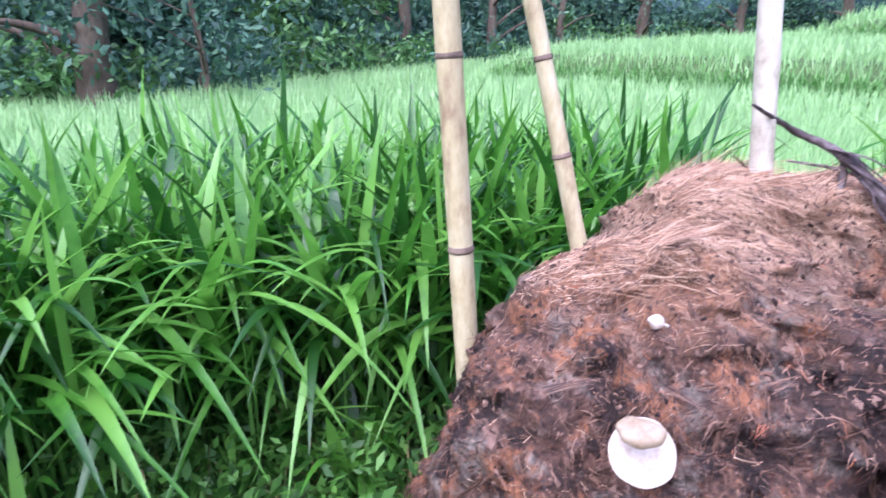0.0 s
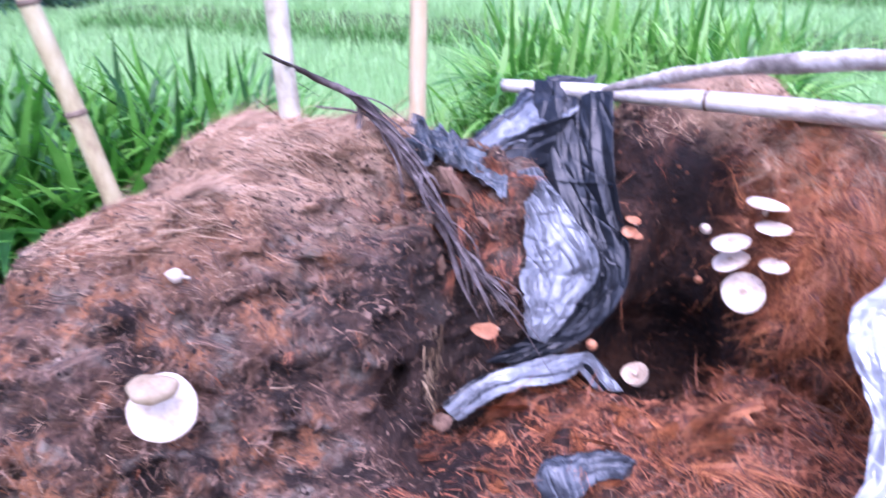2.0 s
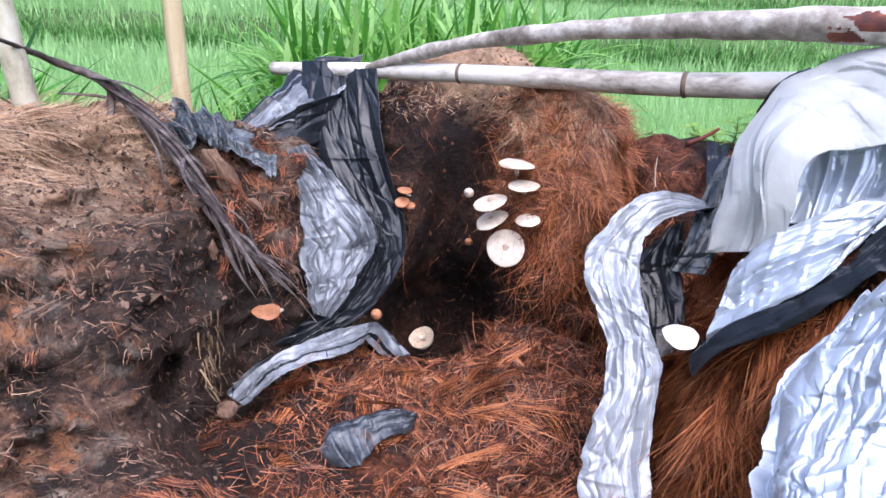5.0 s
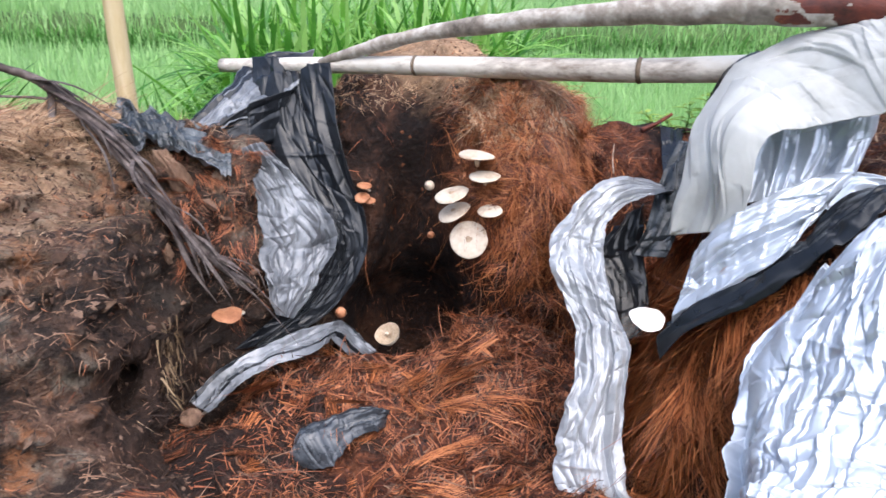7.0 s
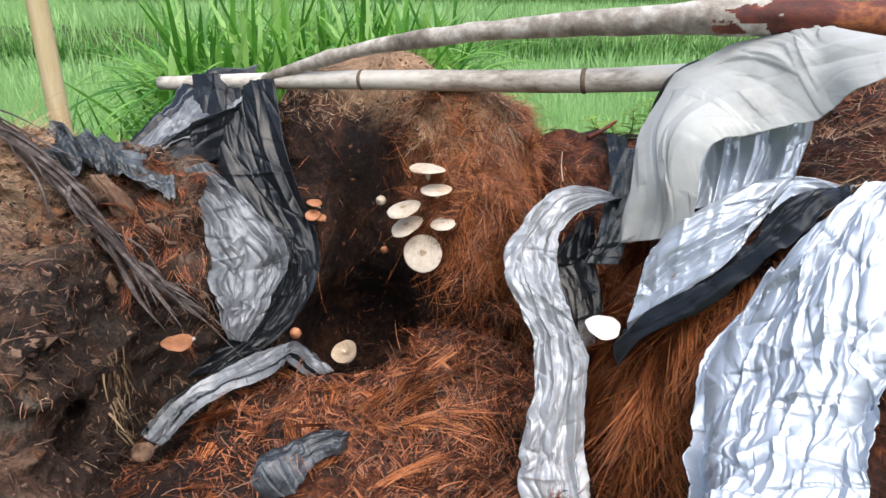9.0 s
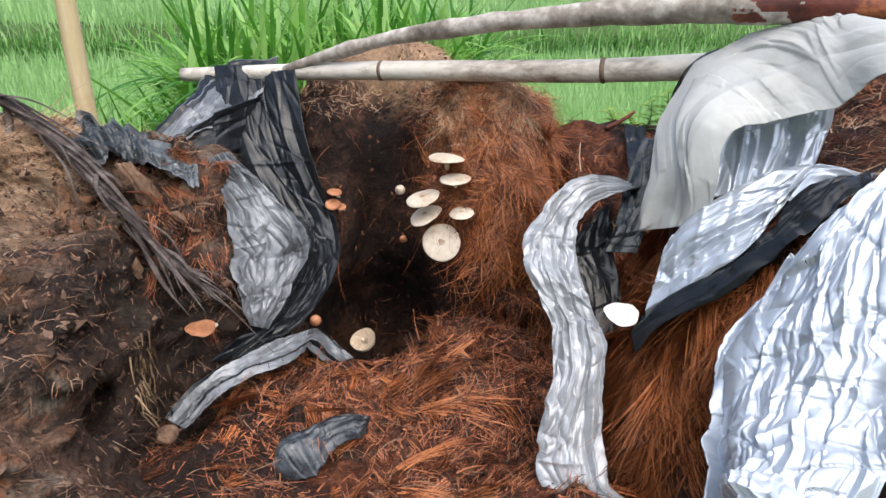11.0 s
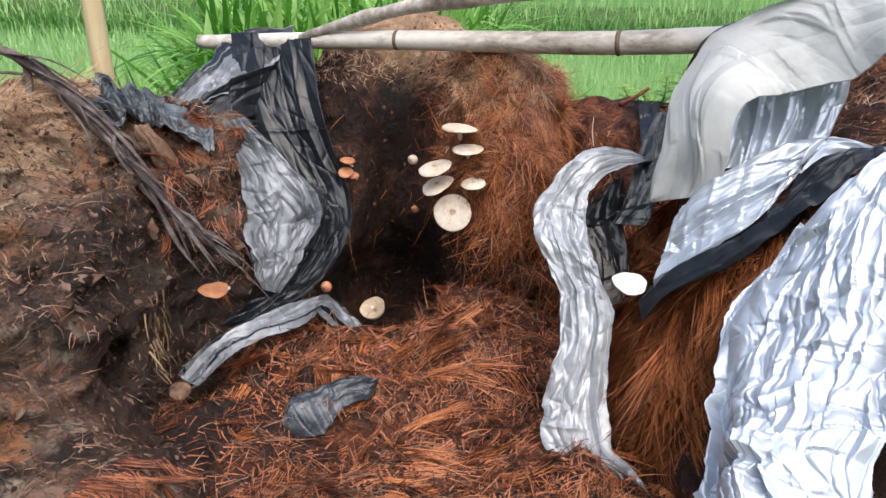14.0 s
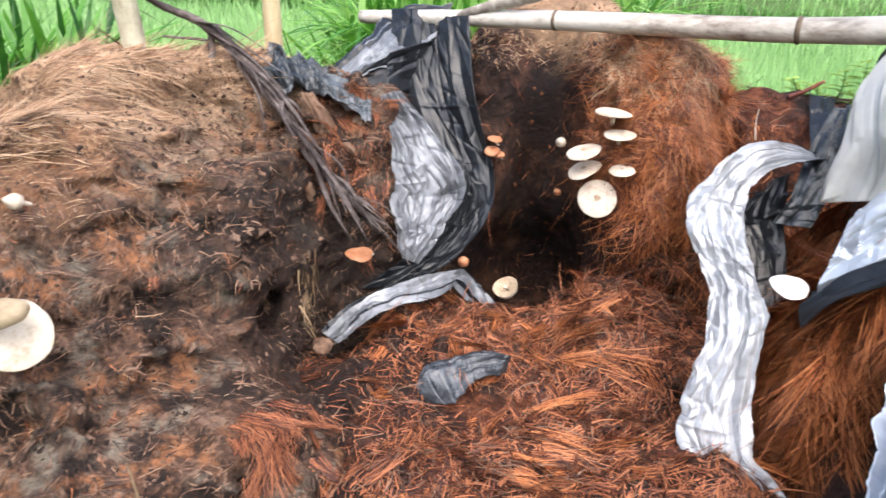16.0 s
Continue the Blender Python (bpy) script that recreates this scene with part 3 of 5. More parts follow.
def skin(field, low, high, step):
    """The zero surface of a field as verts and quads."""
    ax = [np.arange(a, b + step, step) for a, b in zip(low, high)]
    nx, ny, nz = [len(a) for a in ax]
    g = np.stack(np.meshgrid(*ax, indexing="ij"), -1).reshape(-1, 3)
    f = field(g).reshape(nx, ny, nz)
    inside = f < 0
    count, total = np.zeros((nx - 1, ny - 1, nz - 1)), np.zeros((nx - 1, ny - 1, nz - 1, 3))
    corners = [(0, 0, 0), (1, 0, 0), (0, 1, 0), (1, 1, 0), (0, 0, 1), (1, 0, 1), (0, 1, 1), (1, 1, 1)]
    cut = lambda c: f[c[0]:nx - 1 + c[0], c[1]:ny - 1 + c[1], c[2]:nz - 1 + c[2]]
    for a in range(8):
        for b in range(a + 1, 8):
            ca, cb = np.array(corners[a]), np.array(corners[b])
            if np.abs(ca - cb).sum() != 1:
                continue
            fa, fb = cut(corners[a]), cut(corners[b])
            m = (fa < 0) != (fb < 0)
            t = np.where(m, fa / np.where(m, fa - fb, 1), 0)
            count += m
            total += np.where(m[..., None], ca + (cb - ca) * t[..., None], 0)
    on = count > 0
    ids = np.full(on.shape, -1)
    ids[on] = np.arange(on.sum())
    w = np.argwhere(on)
    v = np.array([a[0] for a in ax]) + (w + total[on] / count[on][:, None]) * step
    quads = []
    for axis in range(3):
        o1, o2 = [i for i in range(3) if i != axis]
        sl = [slice(None)] * 3
        sl2 = [slice(None)] * 3
        sl[axis], sl2[axis] = slice(0, -1), slice(1, None)
        change = inside[tuple(sl)] != inside[tuple(sl2)]
        e = np.argwhere(change)
        lim = np.array(on.shape)
        e = e[(e[:, o1] > 0) & (e[:, o2] > 0) & (e[:, o1] < lim[o1]) & (e[:, o2] < lim[o2]) & (e[:, axis] < lim[axis])]
        def at(d1, d2):
            c = e.copy()
            c[:, o1] += d1
            c[:, o2] += d2
            return ids[c[:, 0], c[:, 1], c[:, 2]]
        q = np.stack([at(-1, -1), at(0, -1), at(0, 0), at(-1, 0)], -1)
        flip = inside[e[:, 0], e[:, 1], e[:, 2]] == (axis == 1)
        q[flip] = q[flip][:, ::-1]
        quads.append(q)
    q = np.vstack(quads)
    return v, q[(q >= 0).all(1)]


def bed(name, label, blobs, low, high, mat, step=0.013, k=0.09, lumps=(0.035, 0.02, 0.010), cuts=(), seed=0, layers=0.0, grooves=()):
    """A heap: smooth lumps, with hollows cut out and a ragged surface."""
    def field(p):
        d = ellipsoids(p, blobs, k)
        for c in cuts:
            d = np.maximum(d, -ellipsoids(p, [c], k))
        near = np.abs(d) < 0.115
        s = p[near]
        q = s + 0.035 * np.stack([lattice(s * 5, seed + 5), lattice(s * 5, seed + 6), lattice(s * 5, seed + 7)], 1)
        e = ellipsoids(q, blobs, k)
        e -= lumps[0] * layered(s, 4.5, 2, seed) + lumps[1] * layered(s, 13, 2, seed + 20, True) + lumps[2] * layered(s, 34, 2, seed + 40)
        if layers:
            e -= layers * layered(s * [1, 1, 3.2], 7, 3, seed + 60, True)
        for c in cuts:
            h = ellipsoids(q, [c], k) + 0.012 * layered(s, 16, 2, seed + 80)
            w = np.clip(0.5 - 0.5 * (e + h) / 0.04, 0, 1)
            e = e * (1 - w) - h * w + 0.04 * w * (1 - w)
        for line, width, depth in grooves:
            far = np.full(len(s), 9.0)
            for a, b in zip(np.array(line[:-1]), np.array(line[1:])):
                t = np.clip(((q - a) @ (b - a)) / ((b - a) @ (b - a)), 0, 1)
                far = np.minimum(far, np.linalg.norm(q - a - t[:, None] * (b - a), axis=1))
            e = e + depth * np.exp(-(far / width) ** 2)
        d[near] = e
        return d
    v, f = skin(field, low, high, step)
    return new(name, mesh_data(name, v, f, [mat])) if not label else tagged(new(name, mesh_data(name, v, f, [mat])), label, "fibre bed")


def on_bed(bed_ob, n, where, r):
    """n random places on a bed and the normals there."""
    me = bed_ob.data
    me.calc_loop_triangles()
    co = np.zeros(len(me.vertices) * 3)
    me.vertices.foreach_get("co", co)
    co = co.reshape(-1, 3)
    tri = np.zeros(len(me.loop_triangles) * 3, np.int32)
    me.loop_triangles.foreach_get("vertices", tri)
    tri = tri.reshape(-1, 3)
    a, b, c = co[tri[:, 0]], co[tri[:, 1]], co[tri[:, 2]]
    nr = np.cross(b - a, c - a)
    area = np.linalg.norm(nr, axis=1)
    if where is not None:
        area = area * where((a + b + c) / 3)
    pick = r.choice(len(tri), n, p=area / area.sum())
    u = r.uniform(0, 1, (n, 2))
    over = u.sum(1) > 1
    u[over] = 1 - u[over]
    p = a[pick] + (b - a)[pick] * u[:, :1] + (c - a)[pick] * u[:, 1:]
    nm = nr[pick] / (np.linalg.norm(nr[pick], axis=1)[:, None] + 1e-12)
    return p, nm


def strands(bed_ob, n, length, width, mat, where=None, comb=(0, 0, -1), order=0.6, lift=0.25, seg=4, curl=0.35, seed=1, name="fibre", label="", tuft=0.0):
    """Loose fibres lying on a bed, combed roughly one way."""
    r = np.random.default_rng(seed)
    p, nm = on_bed(bed_ob, n, where, r)
    swirl = np.stack([lattice(p * 15, seed + 1), lattice(p * 15, seed + 2), lattice(p * 15, seed + 3)], 1)
    d = np.asarray(comb, float) * order + swirl * 0.9 * (1 - order * 0.5) + r.normal(0, 0.26, (n, 3)) * (1.05 - order)
    if tuft:
        # fibres of one tuft share their direction
        cell = p / tuft + 0.45 * np.stack([lattice(p * 40, seed + 4), lattice(p * 40, seed + 5), lattice(p * 40, seed + 6)], 1)
        key = np.floor(cell).astype(np.int64) % 4096
        code = (key[:, 0] * 7919 + key[:, 1] * 104729 + key[:, 2] * 1299709) % 5003
        ways = r.normal(0, 1, (5003, 3))
        d = np.asarray(comb, float) * order + ways[code] * (1 - order * 0.6) * 0.8 + swirl * 0.25 + r.normal(0, 0.13, (n, 3))
    d -= nm * (d * nm).sum(1)[:, None]
    d /= np.linalg.norm(d, axis=1)[:, None] + 1e-9
    side = np.cross(nm, d)
    ln = length * r.lognormal(0, 0.4, n)
    bend = r.normal(0, curl, n)
    rise = np.abs(r.normal(0, lift, n))
    wd = width * r.uniform(0.6, 1.5, n) / 2
    t = np.linspace(0, 1, seg + 1)
    v = np.zeros((n, seg + 1, 2, 3))
    for i, s in enumerate(t):
        q = p + d * (ln * s)[:, None] + side * (bend * ln * s * s)[:, None] + nm * (0.001 + rise * ln * (s - 0.75 * s * s))[:, None]
        w = (wd * (1 - 0.7 * s))[:, None]
        v[:, i, 0], v[:, i, 1] = q - side * w, q + side * w + nm * w * 0.6
    base = (np.arange(n) * (seg + 1) * 2)[:, None]
    kk = (np.arange(seg) * 2)[None]
    f = np.stack([base + kk, base + kk + 1, base + kk + 3, base + kk + 2], -1).reshape(-1, 4)
    return part(name, mesh_data(name, v.reshape(-1, 3), f, [mat], smooth=False), bed_ob, label, "stuff")


def wisps(bed_ob, count, each, length, spread, width, mat, where=None, comb=(0, 0, -1), order=0.5, lift=0.25, seed=1, name="fibre_wisp", swing=7.0):
    """Locks of fibre that lie together, fanned at the root and drawn together at the tip."""
    r = np.random.default_rng(seed)
    p, nm = on_bed(bed_ob, count, where, r)
    flow = np.stack([lattice(p * swing, seed + 1), lattice(p * swing, seed + 2), lattice(p * swing, seed + 3)], 1)
    d = np.asarray(comb, float) * order + flow * 1.5 * (1 - order) + r.normal(0, 0.15, (count, 3))
    d -= nm * (d * nm).sum(1)[:, None]
    d /= np.linalg.norm(d, axis=1)[:, None] + 1e-9
    bend, rise, ln = r.normal(0, 0.45, count), np.abs(r.normal(lift, lift * 0.5, count)), length * r.lognormal(0, 0.35, count)
    k = np.repeat(np.arange(count), each)
    n = len(k)
    p, nm, d = p[k], nm[k], d[k]
    side = np.cross(nm, d)
    off, drop, start = r.normal(0, spread, n), r.normal(0, 1, n), r.uniform(0, 0.35, n)
    ln, bend, rise = ln[k] * r.uniform(0.6, 1.1, n), bend[k] + r.normal(0, 0.16, n), rise[k] * r.uniform(0.3, 1.3, n)
    wd = width * r.uniform(0.6, 1.5, n) / 2
    seg = 5
    v = np.zeros((n, seg + 1, 2, 3))
    for i, s in enumerate(np.linspace(0, 1, seg + 1)):
        q = p + d * (ln * (s + start))[:, None] + side * (off * (1 - 0.5 * s) + bend * ln * s * s)[:, None] + nm * (0.002 + rise * ln * (s - 0.8 * s * s) + 0.12 * spread * drop)[:, None]
        w = (wd * (1 - 0.75 * s))[:, None]
        v[:, i, 0], v[:, i, 1] = q - side * w, q + side * w + nm * w * 0.6
    base = (np.arange(n) * (seg + 1) * 2)[:, None]
    kk = (np.arange(seg) * 2)[None]
    f = np.stack([base + kk, base + kk + 1, base + kk + 3, base + kk + 2], -1).reshape(-1, 4)
    return part(name, mesh_data(name, v.reshape(-1, 3), f, [mat], smooth=False), bed_ob, "", "stuff")


def crumbs(bed_ob, n, size, mat, where=None, seed=1, flat=0.45, name="crumb"):
    """Irregular flakes and clods half sunk in a bed."""
    r = np.random.default_rng(seed)
    p, nm = on_bed(bed_ob, n, where, r)
    a = np.cross(nm, r.normal(size=(n, 3)))
    a /= np.linalg.norm(a, axis=1)[:, None] + 1e-9
    b = np.cross(nm, a)
    sz = size * np.minimum(r.lognormal(0, 0.5, n), 2.0)
    tip = nm + r.normal(0, 0.3, (n, 3))
    v = np.zeros((n, 7, 3))
    for i in range(6):
        t = i * np.pi / 3
        v[:, i] = p + (a * np.cos(t) * 1.3 + b * np.sin(t) * 0.8) * (sz * r.uniform(0.55, 1.25, n))[:, None] + nm * (sz * r.uniform(-0.5, 0.3, n) * flat)[:, None]
    v[:, 6] = p + tip * (sz * flat * r.uniform(0.5, 1.3, n))[:, None]
    i = np.arange(6)
    f = (np.arange(n) * 7)[:, None, None] + np.stack([i, (i + 1) % 6, np.full(6, 6)], -1)[None]
    return part(name, mesh_data(name, v.reshape(-1, 3), f.reshape(-1, 3), [mat], smooth=False), bed_ob, "", "stuff")


LEFT = [(-0.90, 0.735, 0.315, 0.265, 0.43, 0.530), (-1.031, 1.10, 0.33, 0.312, 0.42, 0.550), (-0.88, 1.30, 0.283, 0.36, 0.244, 0.595), (-0.60, 1.34, 0.277, 0.20, 0.199, 0.56), (-0.587, 0.571, 0.077, 0.349, 0.391, 0.45), (-0.684, 0.975, 0.266, 0.153, 0.30, 0.469), (-0.855, 0.43, 0.20, 0.215, 0.195, 0.45)]
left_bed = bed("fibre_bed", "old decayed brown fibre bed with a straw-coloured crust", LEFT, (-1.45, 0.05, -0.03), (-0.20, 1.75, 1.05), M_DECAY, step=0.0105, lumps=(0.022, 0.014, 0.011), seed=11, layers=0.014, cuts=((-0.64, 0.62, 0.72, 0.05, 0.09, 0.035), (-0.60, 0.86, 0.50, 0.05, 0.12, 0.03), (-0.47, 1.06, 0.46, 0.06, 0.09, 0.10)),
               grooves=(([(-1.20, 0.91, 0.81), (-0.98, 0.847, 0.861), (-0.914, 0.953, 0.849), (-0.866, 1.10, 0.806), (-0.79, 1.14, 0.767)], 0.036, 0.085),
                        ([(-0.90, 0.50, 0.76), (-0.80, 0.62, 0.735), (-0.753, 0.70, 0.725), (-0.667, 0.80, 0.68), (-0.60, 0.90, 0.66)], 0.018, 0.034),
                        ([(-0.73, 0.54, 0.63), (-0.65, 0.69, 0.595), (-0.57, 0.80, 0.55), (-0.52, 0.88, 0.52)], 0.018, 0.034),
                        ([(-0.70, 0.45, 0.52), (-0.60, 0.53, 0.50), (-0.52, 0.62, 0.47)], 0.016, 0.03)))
BACK = [(-0.152, 1.697, 0.43, 0.435, 0.298, 0.584), (-0.141, 1.832, 0.727, 0.166, 0.154, 0.227), (0.041, 1.512, 0.665, 0.188, 0.173, 0.287), (-0.32, 1.569, 0.458, 0.164, 0.19, 0.457)]
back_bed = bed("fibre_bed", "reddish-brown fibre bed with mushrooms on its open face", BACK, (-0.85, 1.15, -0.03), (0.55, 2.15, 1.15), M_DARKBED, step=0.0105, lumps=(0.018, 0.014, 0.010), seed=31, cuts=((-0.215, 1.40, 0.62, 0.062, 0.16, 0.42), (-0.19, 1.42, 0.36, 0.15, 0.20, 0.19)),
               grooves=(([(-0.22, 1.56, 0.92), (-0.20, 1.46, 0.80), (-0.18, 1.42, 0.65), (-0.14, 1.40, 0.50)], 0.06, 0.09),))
FLOOR = [(-0.077, 0.614, 0.096, 0.799, 0.66, 0.346), (0.072, 1.20, 0.236, 0.232, 0.20, 0.246), (-0.419, 0.979, 0.124, 0.246, 0.26, 0.248), (-0.20, 1.10, 0.19, 0.24, 0.13, 0.20), (-0.31, 1.03, 0.20, 0.20, 0.17, 0.235)]
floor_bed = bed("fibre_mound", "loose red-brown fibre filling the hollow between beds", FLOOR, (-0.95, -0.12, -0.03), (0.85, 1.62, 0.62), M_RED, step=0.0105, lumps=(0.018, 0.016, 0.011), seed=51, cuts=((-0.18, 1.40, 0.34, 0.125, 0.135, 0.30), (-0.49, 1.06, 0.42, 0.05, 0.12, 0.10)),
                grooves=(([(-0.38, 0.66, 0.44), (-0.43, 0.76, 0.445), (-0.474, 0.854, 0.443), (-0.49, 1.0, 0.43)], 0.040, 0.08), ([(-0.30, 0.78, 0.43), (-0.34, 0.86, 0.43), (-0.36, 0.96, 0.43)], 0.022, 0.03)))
RIGHT = [(0.802, 1.067, 0.335, 0.522, 0.588, 0.607), (0.60, 0.695, 0.289, 0.29, 0.308, 0.421), (1.247, 1.456, 0.373, 0.615, 0.419, 0.553), (0.384, 1.640, 0.338, 0.341, 0.279, 0.525), (0.93, 1.36, 0.55, 0.32, 0.25, 0.45)]
right_bed = bed("fibre_bed", "red-brown fibre bed half covered with silver film", RIGHT, (0.02, 0.25, -0.03), (1.95, 2.05, 1.10), M_RED, step=0.012, lumps=(0.014, 0.010, 0.008), seed=71)


# ---- bamboo and wood ----
def bamboo(name, label, points, radii, nodes, mat, group="", sides=16):
    """A culm with swollen nodes; nodes: places along it from 0 to 1."""
    ob = thing(name, label, "pole", group, at=points[0])
    part("culm", tube_data("culm", points, radii, mat, sides=sides, n=60, rough=radii[0] * 0.05), ob)
    c = spline(points, 400)
    r = np.interp(np.linspace(0, 1, 400), np.linspace(0, 1, len(radii)), radii)
    for u in nodes:
        i = min(max(int(u * 399), 3), 396)
        w = radii[0] * 0.28
        t = (c[i + 2] - c[i - 2]) / np.linalg.norm(c[i + 2] - c[i - 2])
        ring = [tuple(c[i] + t * s * w) for s in (-1, -0.35, 0.35, 1)]
        part("node", tube_data("node", ring, (r[i] * 0.99, r[i] * 1.09, r[i] * 1.05, r[i] * 0.99), M_NODE, sides=sides, n=9, rough=r[i] * 0.03), ob)
    return ob


def upright(foot, head, label, radius, nodes, mat, seed=0):
    """A stake through two places, run down into the ground and up out of view."""
    a, b = np.array(foot), np.array(head)
    w = (b - a) / (b - a)[2]
    p0, p1 = a - w * (a[2] + 0.12), a + w * (2.3 - a[2])
    m = (p0 + p1) / 2 + np.array([0.006, 0.004, 0])
    bamboo("bamboo_stake", label, [tuple(p0), tuple(m), tuple(p1)], (radius * 1.06, radius, radius * 0.9), nodes, mat, "stakes round the bed")


def node_at(foot, head, *z):
    return [(v + 0.12) / 2.42 for v in z]


upright((-1.157, 0.499, 0.780), (-1.168, 0.481, 1.226), "weathered buff bamboo stake beside the fibre bed", 0.0225, node_at(0, 0, 0.50, 0.83, 1.17, 1.52, 1.88), M_BAMBOO)
upright((-1.200, 0.810, 0.816), (-1.277, 0.751, 1.236), "leaning brownish bamboo stake beside the fibre bed", 0.0185, node_at(0, 0, 0.62, 0.955, 1.15, 1.5, 1.86), M_BAMBOO)
upright((-1.001, 1.134, 0.918), (-1.018, 1.123, 1.226), "pale bamboo stake behind the fibre bed", 0.0235, node_at(0, 0, 0.7, 1.26, 1.6, 1.9), M_PALE)
upright((-0.873, 1.470, 0.854), (-0.872, 1.470, 1.268), "yellow split-bamboo stake behind the fibre bed", 0.022, node_at(0, 0, 0.8, 1.20, 1.6), M_SLAT)

bamboo("bamboo_pole", "weathered horizontal bamboo pole lying across the beds", [(-0.698, 1.630, 0.952), (-0.210, 1.480, 0.983), (0.205, 1.345, 1.001), (0.455, 1.255, 1.022)], (0.0165, 0.020, 0.0225, 0.024), (0.355, 0.735), M_POLE)


def log():
    pts = [(-0.491, 1.560, 0.947), (-0.340, 1.510, 1.002), (-0.180, 1.460, 1.048), (0.011, 1.400, 1.082), (0.222, 1.320, 1.106), (0.465, 1.200, 1.124), (0.671, 1.100, 1.123), (0.814, 1.030, 1.112)]
    ob = thing("curved_pole", "curved peeling branch pole with a red stripped end", "pole", at=pts[0])
    rad = (0.0085, 0.0125, 0.0155, 0.0185, 0.022, 0.0275, 0.031, 0.032)
    v, q, caps = tube(pts, rad, sides=48, n=700, rough=0.0025, seed=3)
    tri = np.vstack([q[:, [0, 1, 2]], q[:, [0, 2, 3]], caps[:, :3]])
    mid = v[tri].mean(1)
    along = np.concatenate([np.arange(len(q)) // 48, np.arange(len(q)) // 48, np.zeros(48), np.full(48, 699)]) / 699
    edge = along + 0.05 * layered(mid * [0.6, 1.6, 1.6], 26, 3, 5)
    bare = (edge > 0.745) & (layered(mid * [0.5, 1, 1], 18, 2, 9) > -0.75)
    part("bark", mesh_data("bark", v, tri[~bare], [M_LOG]), ob)
    part("stripped_wood", mesh_data("stripped_wood", v, tri[bare], [M_WOUND]), ob, "red-brown stripped wood")


log()


def frond():
    """A dried palm frond lying over the crest, its leaflets hanging down the face."""
    mid = [(-0.957, 1.027, 1.061), (-0.990, 1.217, 0.995), (-0.893, 1.255, 0.945), (-0.768, 1.225, 0.858), (-0.624, 1.149, 0.744), (-0.506, 1.107, 0.650), (-0.438, 1.104, 0.613)]
    ob = thing("palm_frond", "dry grey-brown palm frond lying over the fibre bed", "frond", at=mid[0])
    part("midrib", tube_data("midrib", mid, (0.0045, 0.007, 0.011, 0.014, 0.011, 0.007, 0.003), M_FROND, sides=8, n=60, rough=0.0025), ob)
    r = np.random.default_rng(12)
    c = spline(mid, 70)
    for i in range(52):
        k = int(20 + i * 0.70)
        s = c[k] + r.normal(0, 0.006, 3)
        d = c[min(k + 6, 69)] - c[k - 4]
        d /= np.linalg.norm(d)
        e = s + d * r.uniform(0.08, 0.21) + r.normal(0, 0.019, 3) + np.array([0.004, -0.006, -0.012])
        m = (s + e) / 2 + r.normal(0, 0.008, 3) + np.array([0.008, -0.010, 0.010])
        w = r.uniform(0.002, 0.0065)
        part("leaflet", tube_data("leaflet", [tuple(s), tuple(m), tuple(e)], (w, w * 0.9, 0.0008), M_FROND, sides=6, n=9, flat=0.22), ob)
    for a, b, w in (((-0.995, 1.228, 0.926), (-0.828, 1.260, 0.904), 0.006), ((-0.993, 1.239, 0.947), (-1.060, 1.145, 1.001), 0.0015), ((-0.902, 1.268, 0.943), (-0.865, 1.178, 0.841), 0.008)):
        part("leaflet", tube_data("leaflet", [a, tuple((np.array(a) + np.array(b)) / 2 + 0.006), b], (w * 0.7, w, w * 0.4), M_FROND, sides=6, n=9, flat=0.5, rough=0.001), ob)


frond()


# ---- films ----
def crinkle(x, y, seed, keen=0.7):
    """Crumpled sheet in cells of size 1: tilted faces that meet in sharp valleys."""
    i, j = np.floor(x).astype(np.int64), np.floor(y).astype(np.int64)

    def h(a, b, k):
        k = a * 374761393 + b * 668265263 + (seed * 13 + k) * 974634777
        k = (k ^ (k >> 13)) * 1274126177
        return ((k ^ (k >> 16)) & 0xFFFFF) / 0xFFFFF
    best = np.full(x.shape, -9.0)
    for di in (-1, 0, 1):
        for dj in (-1, 0, 1):
            a, b = i + di, j + dj
            dx, dy = x - a - h(a, b, 1), y - b - h(a, b, 2)
            best = np.maximum(best, 0.6 * h(a, b, 3) + (h(a, b, 4) * 2 - 1) * keen * dx + (h(a, b, 5) * 2 - 1) * keen * dy - 0.35 * (dx * dx + dy * dy))
    return best


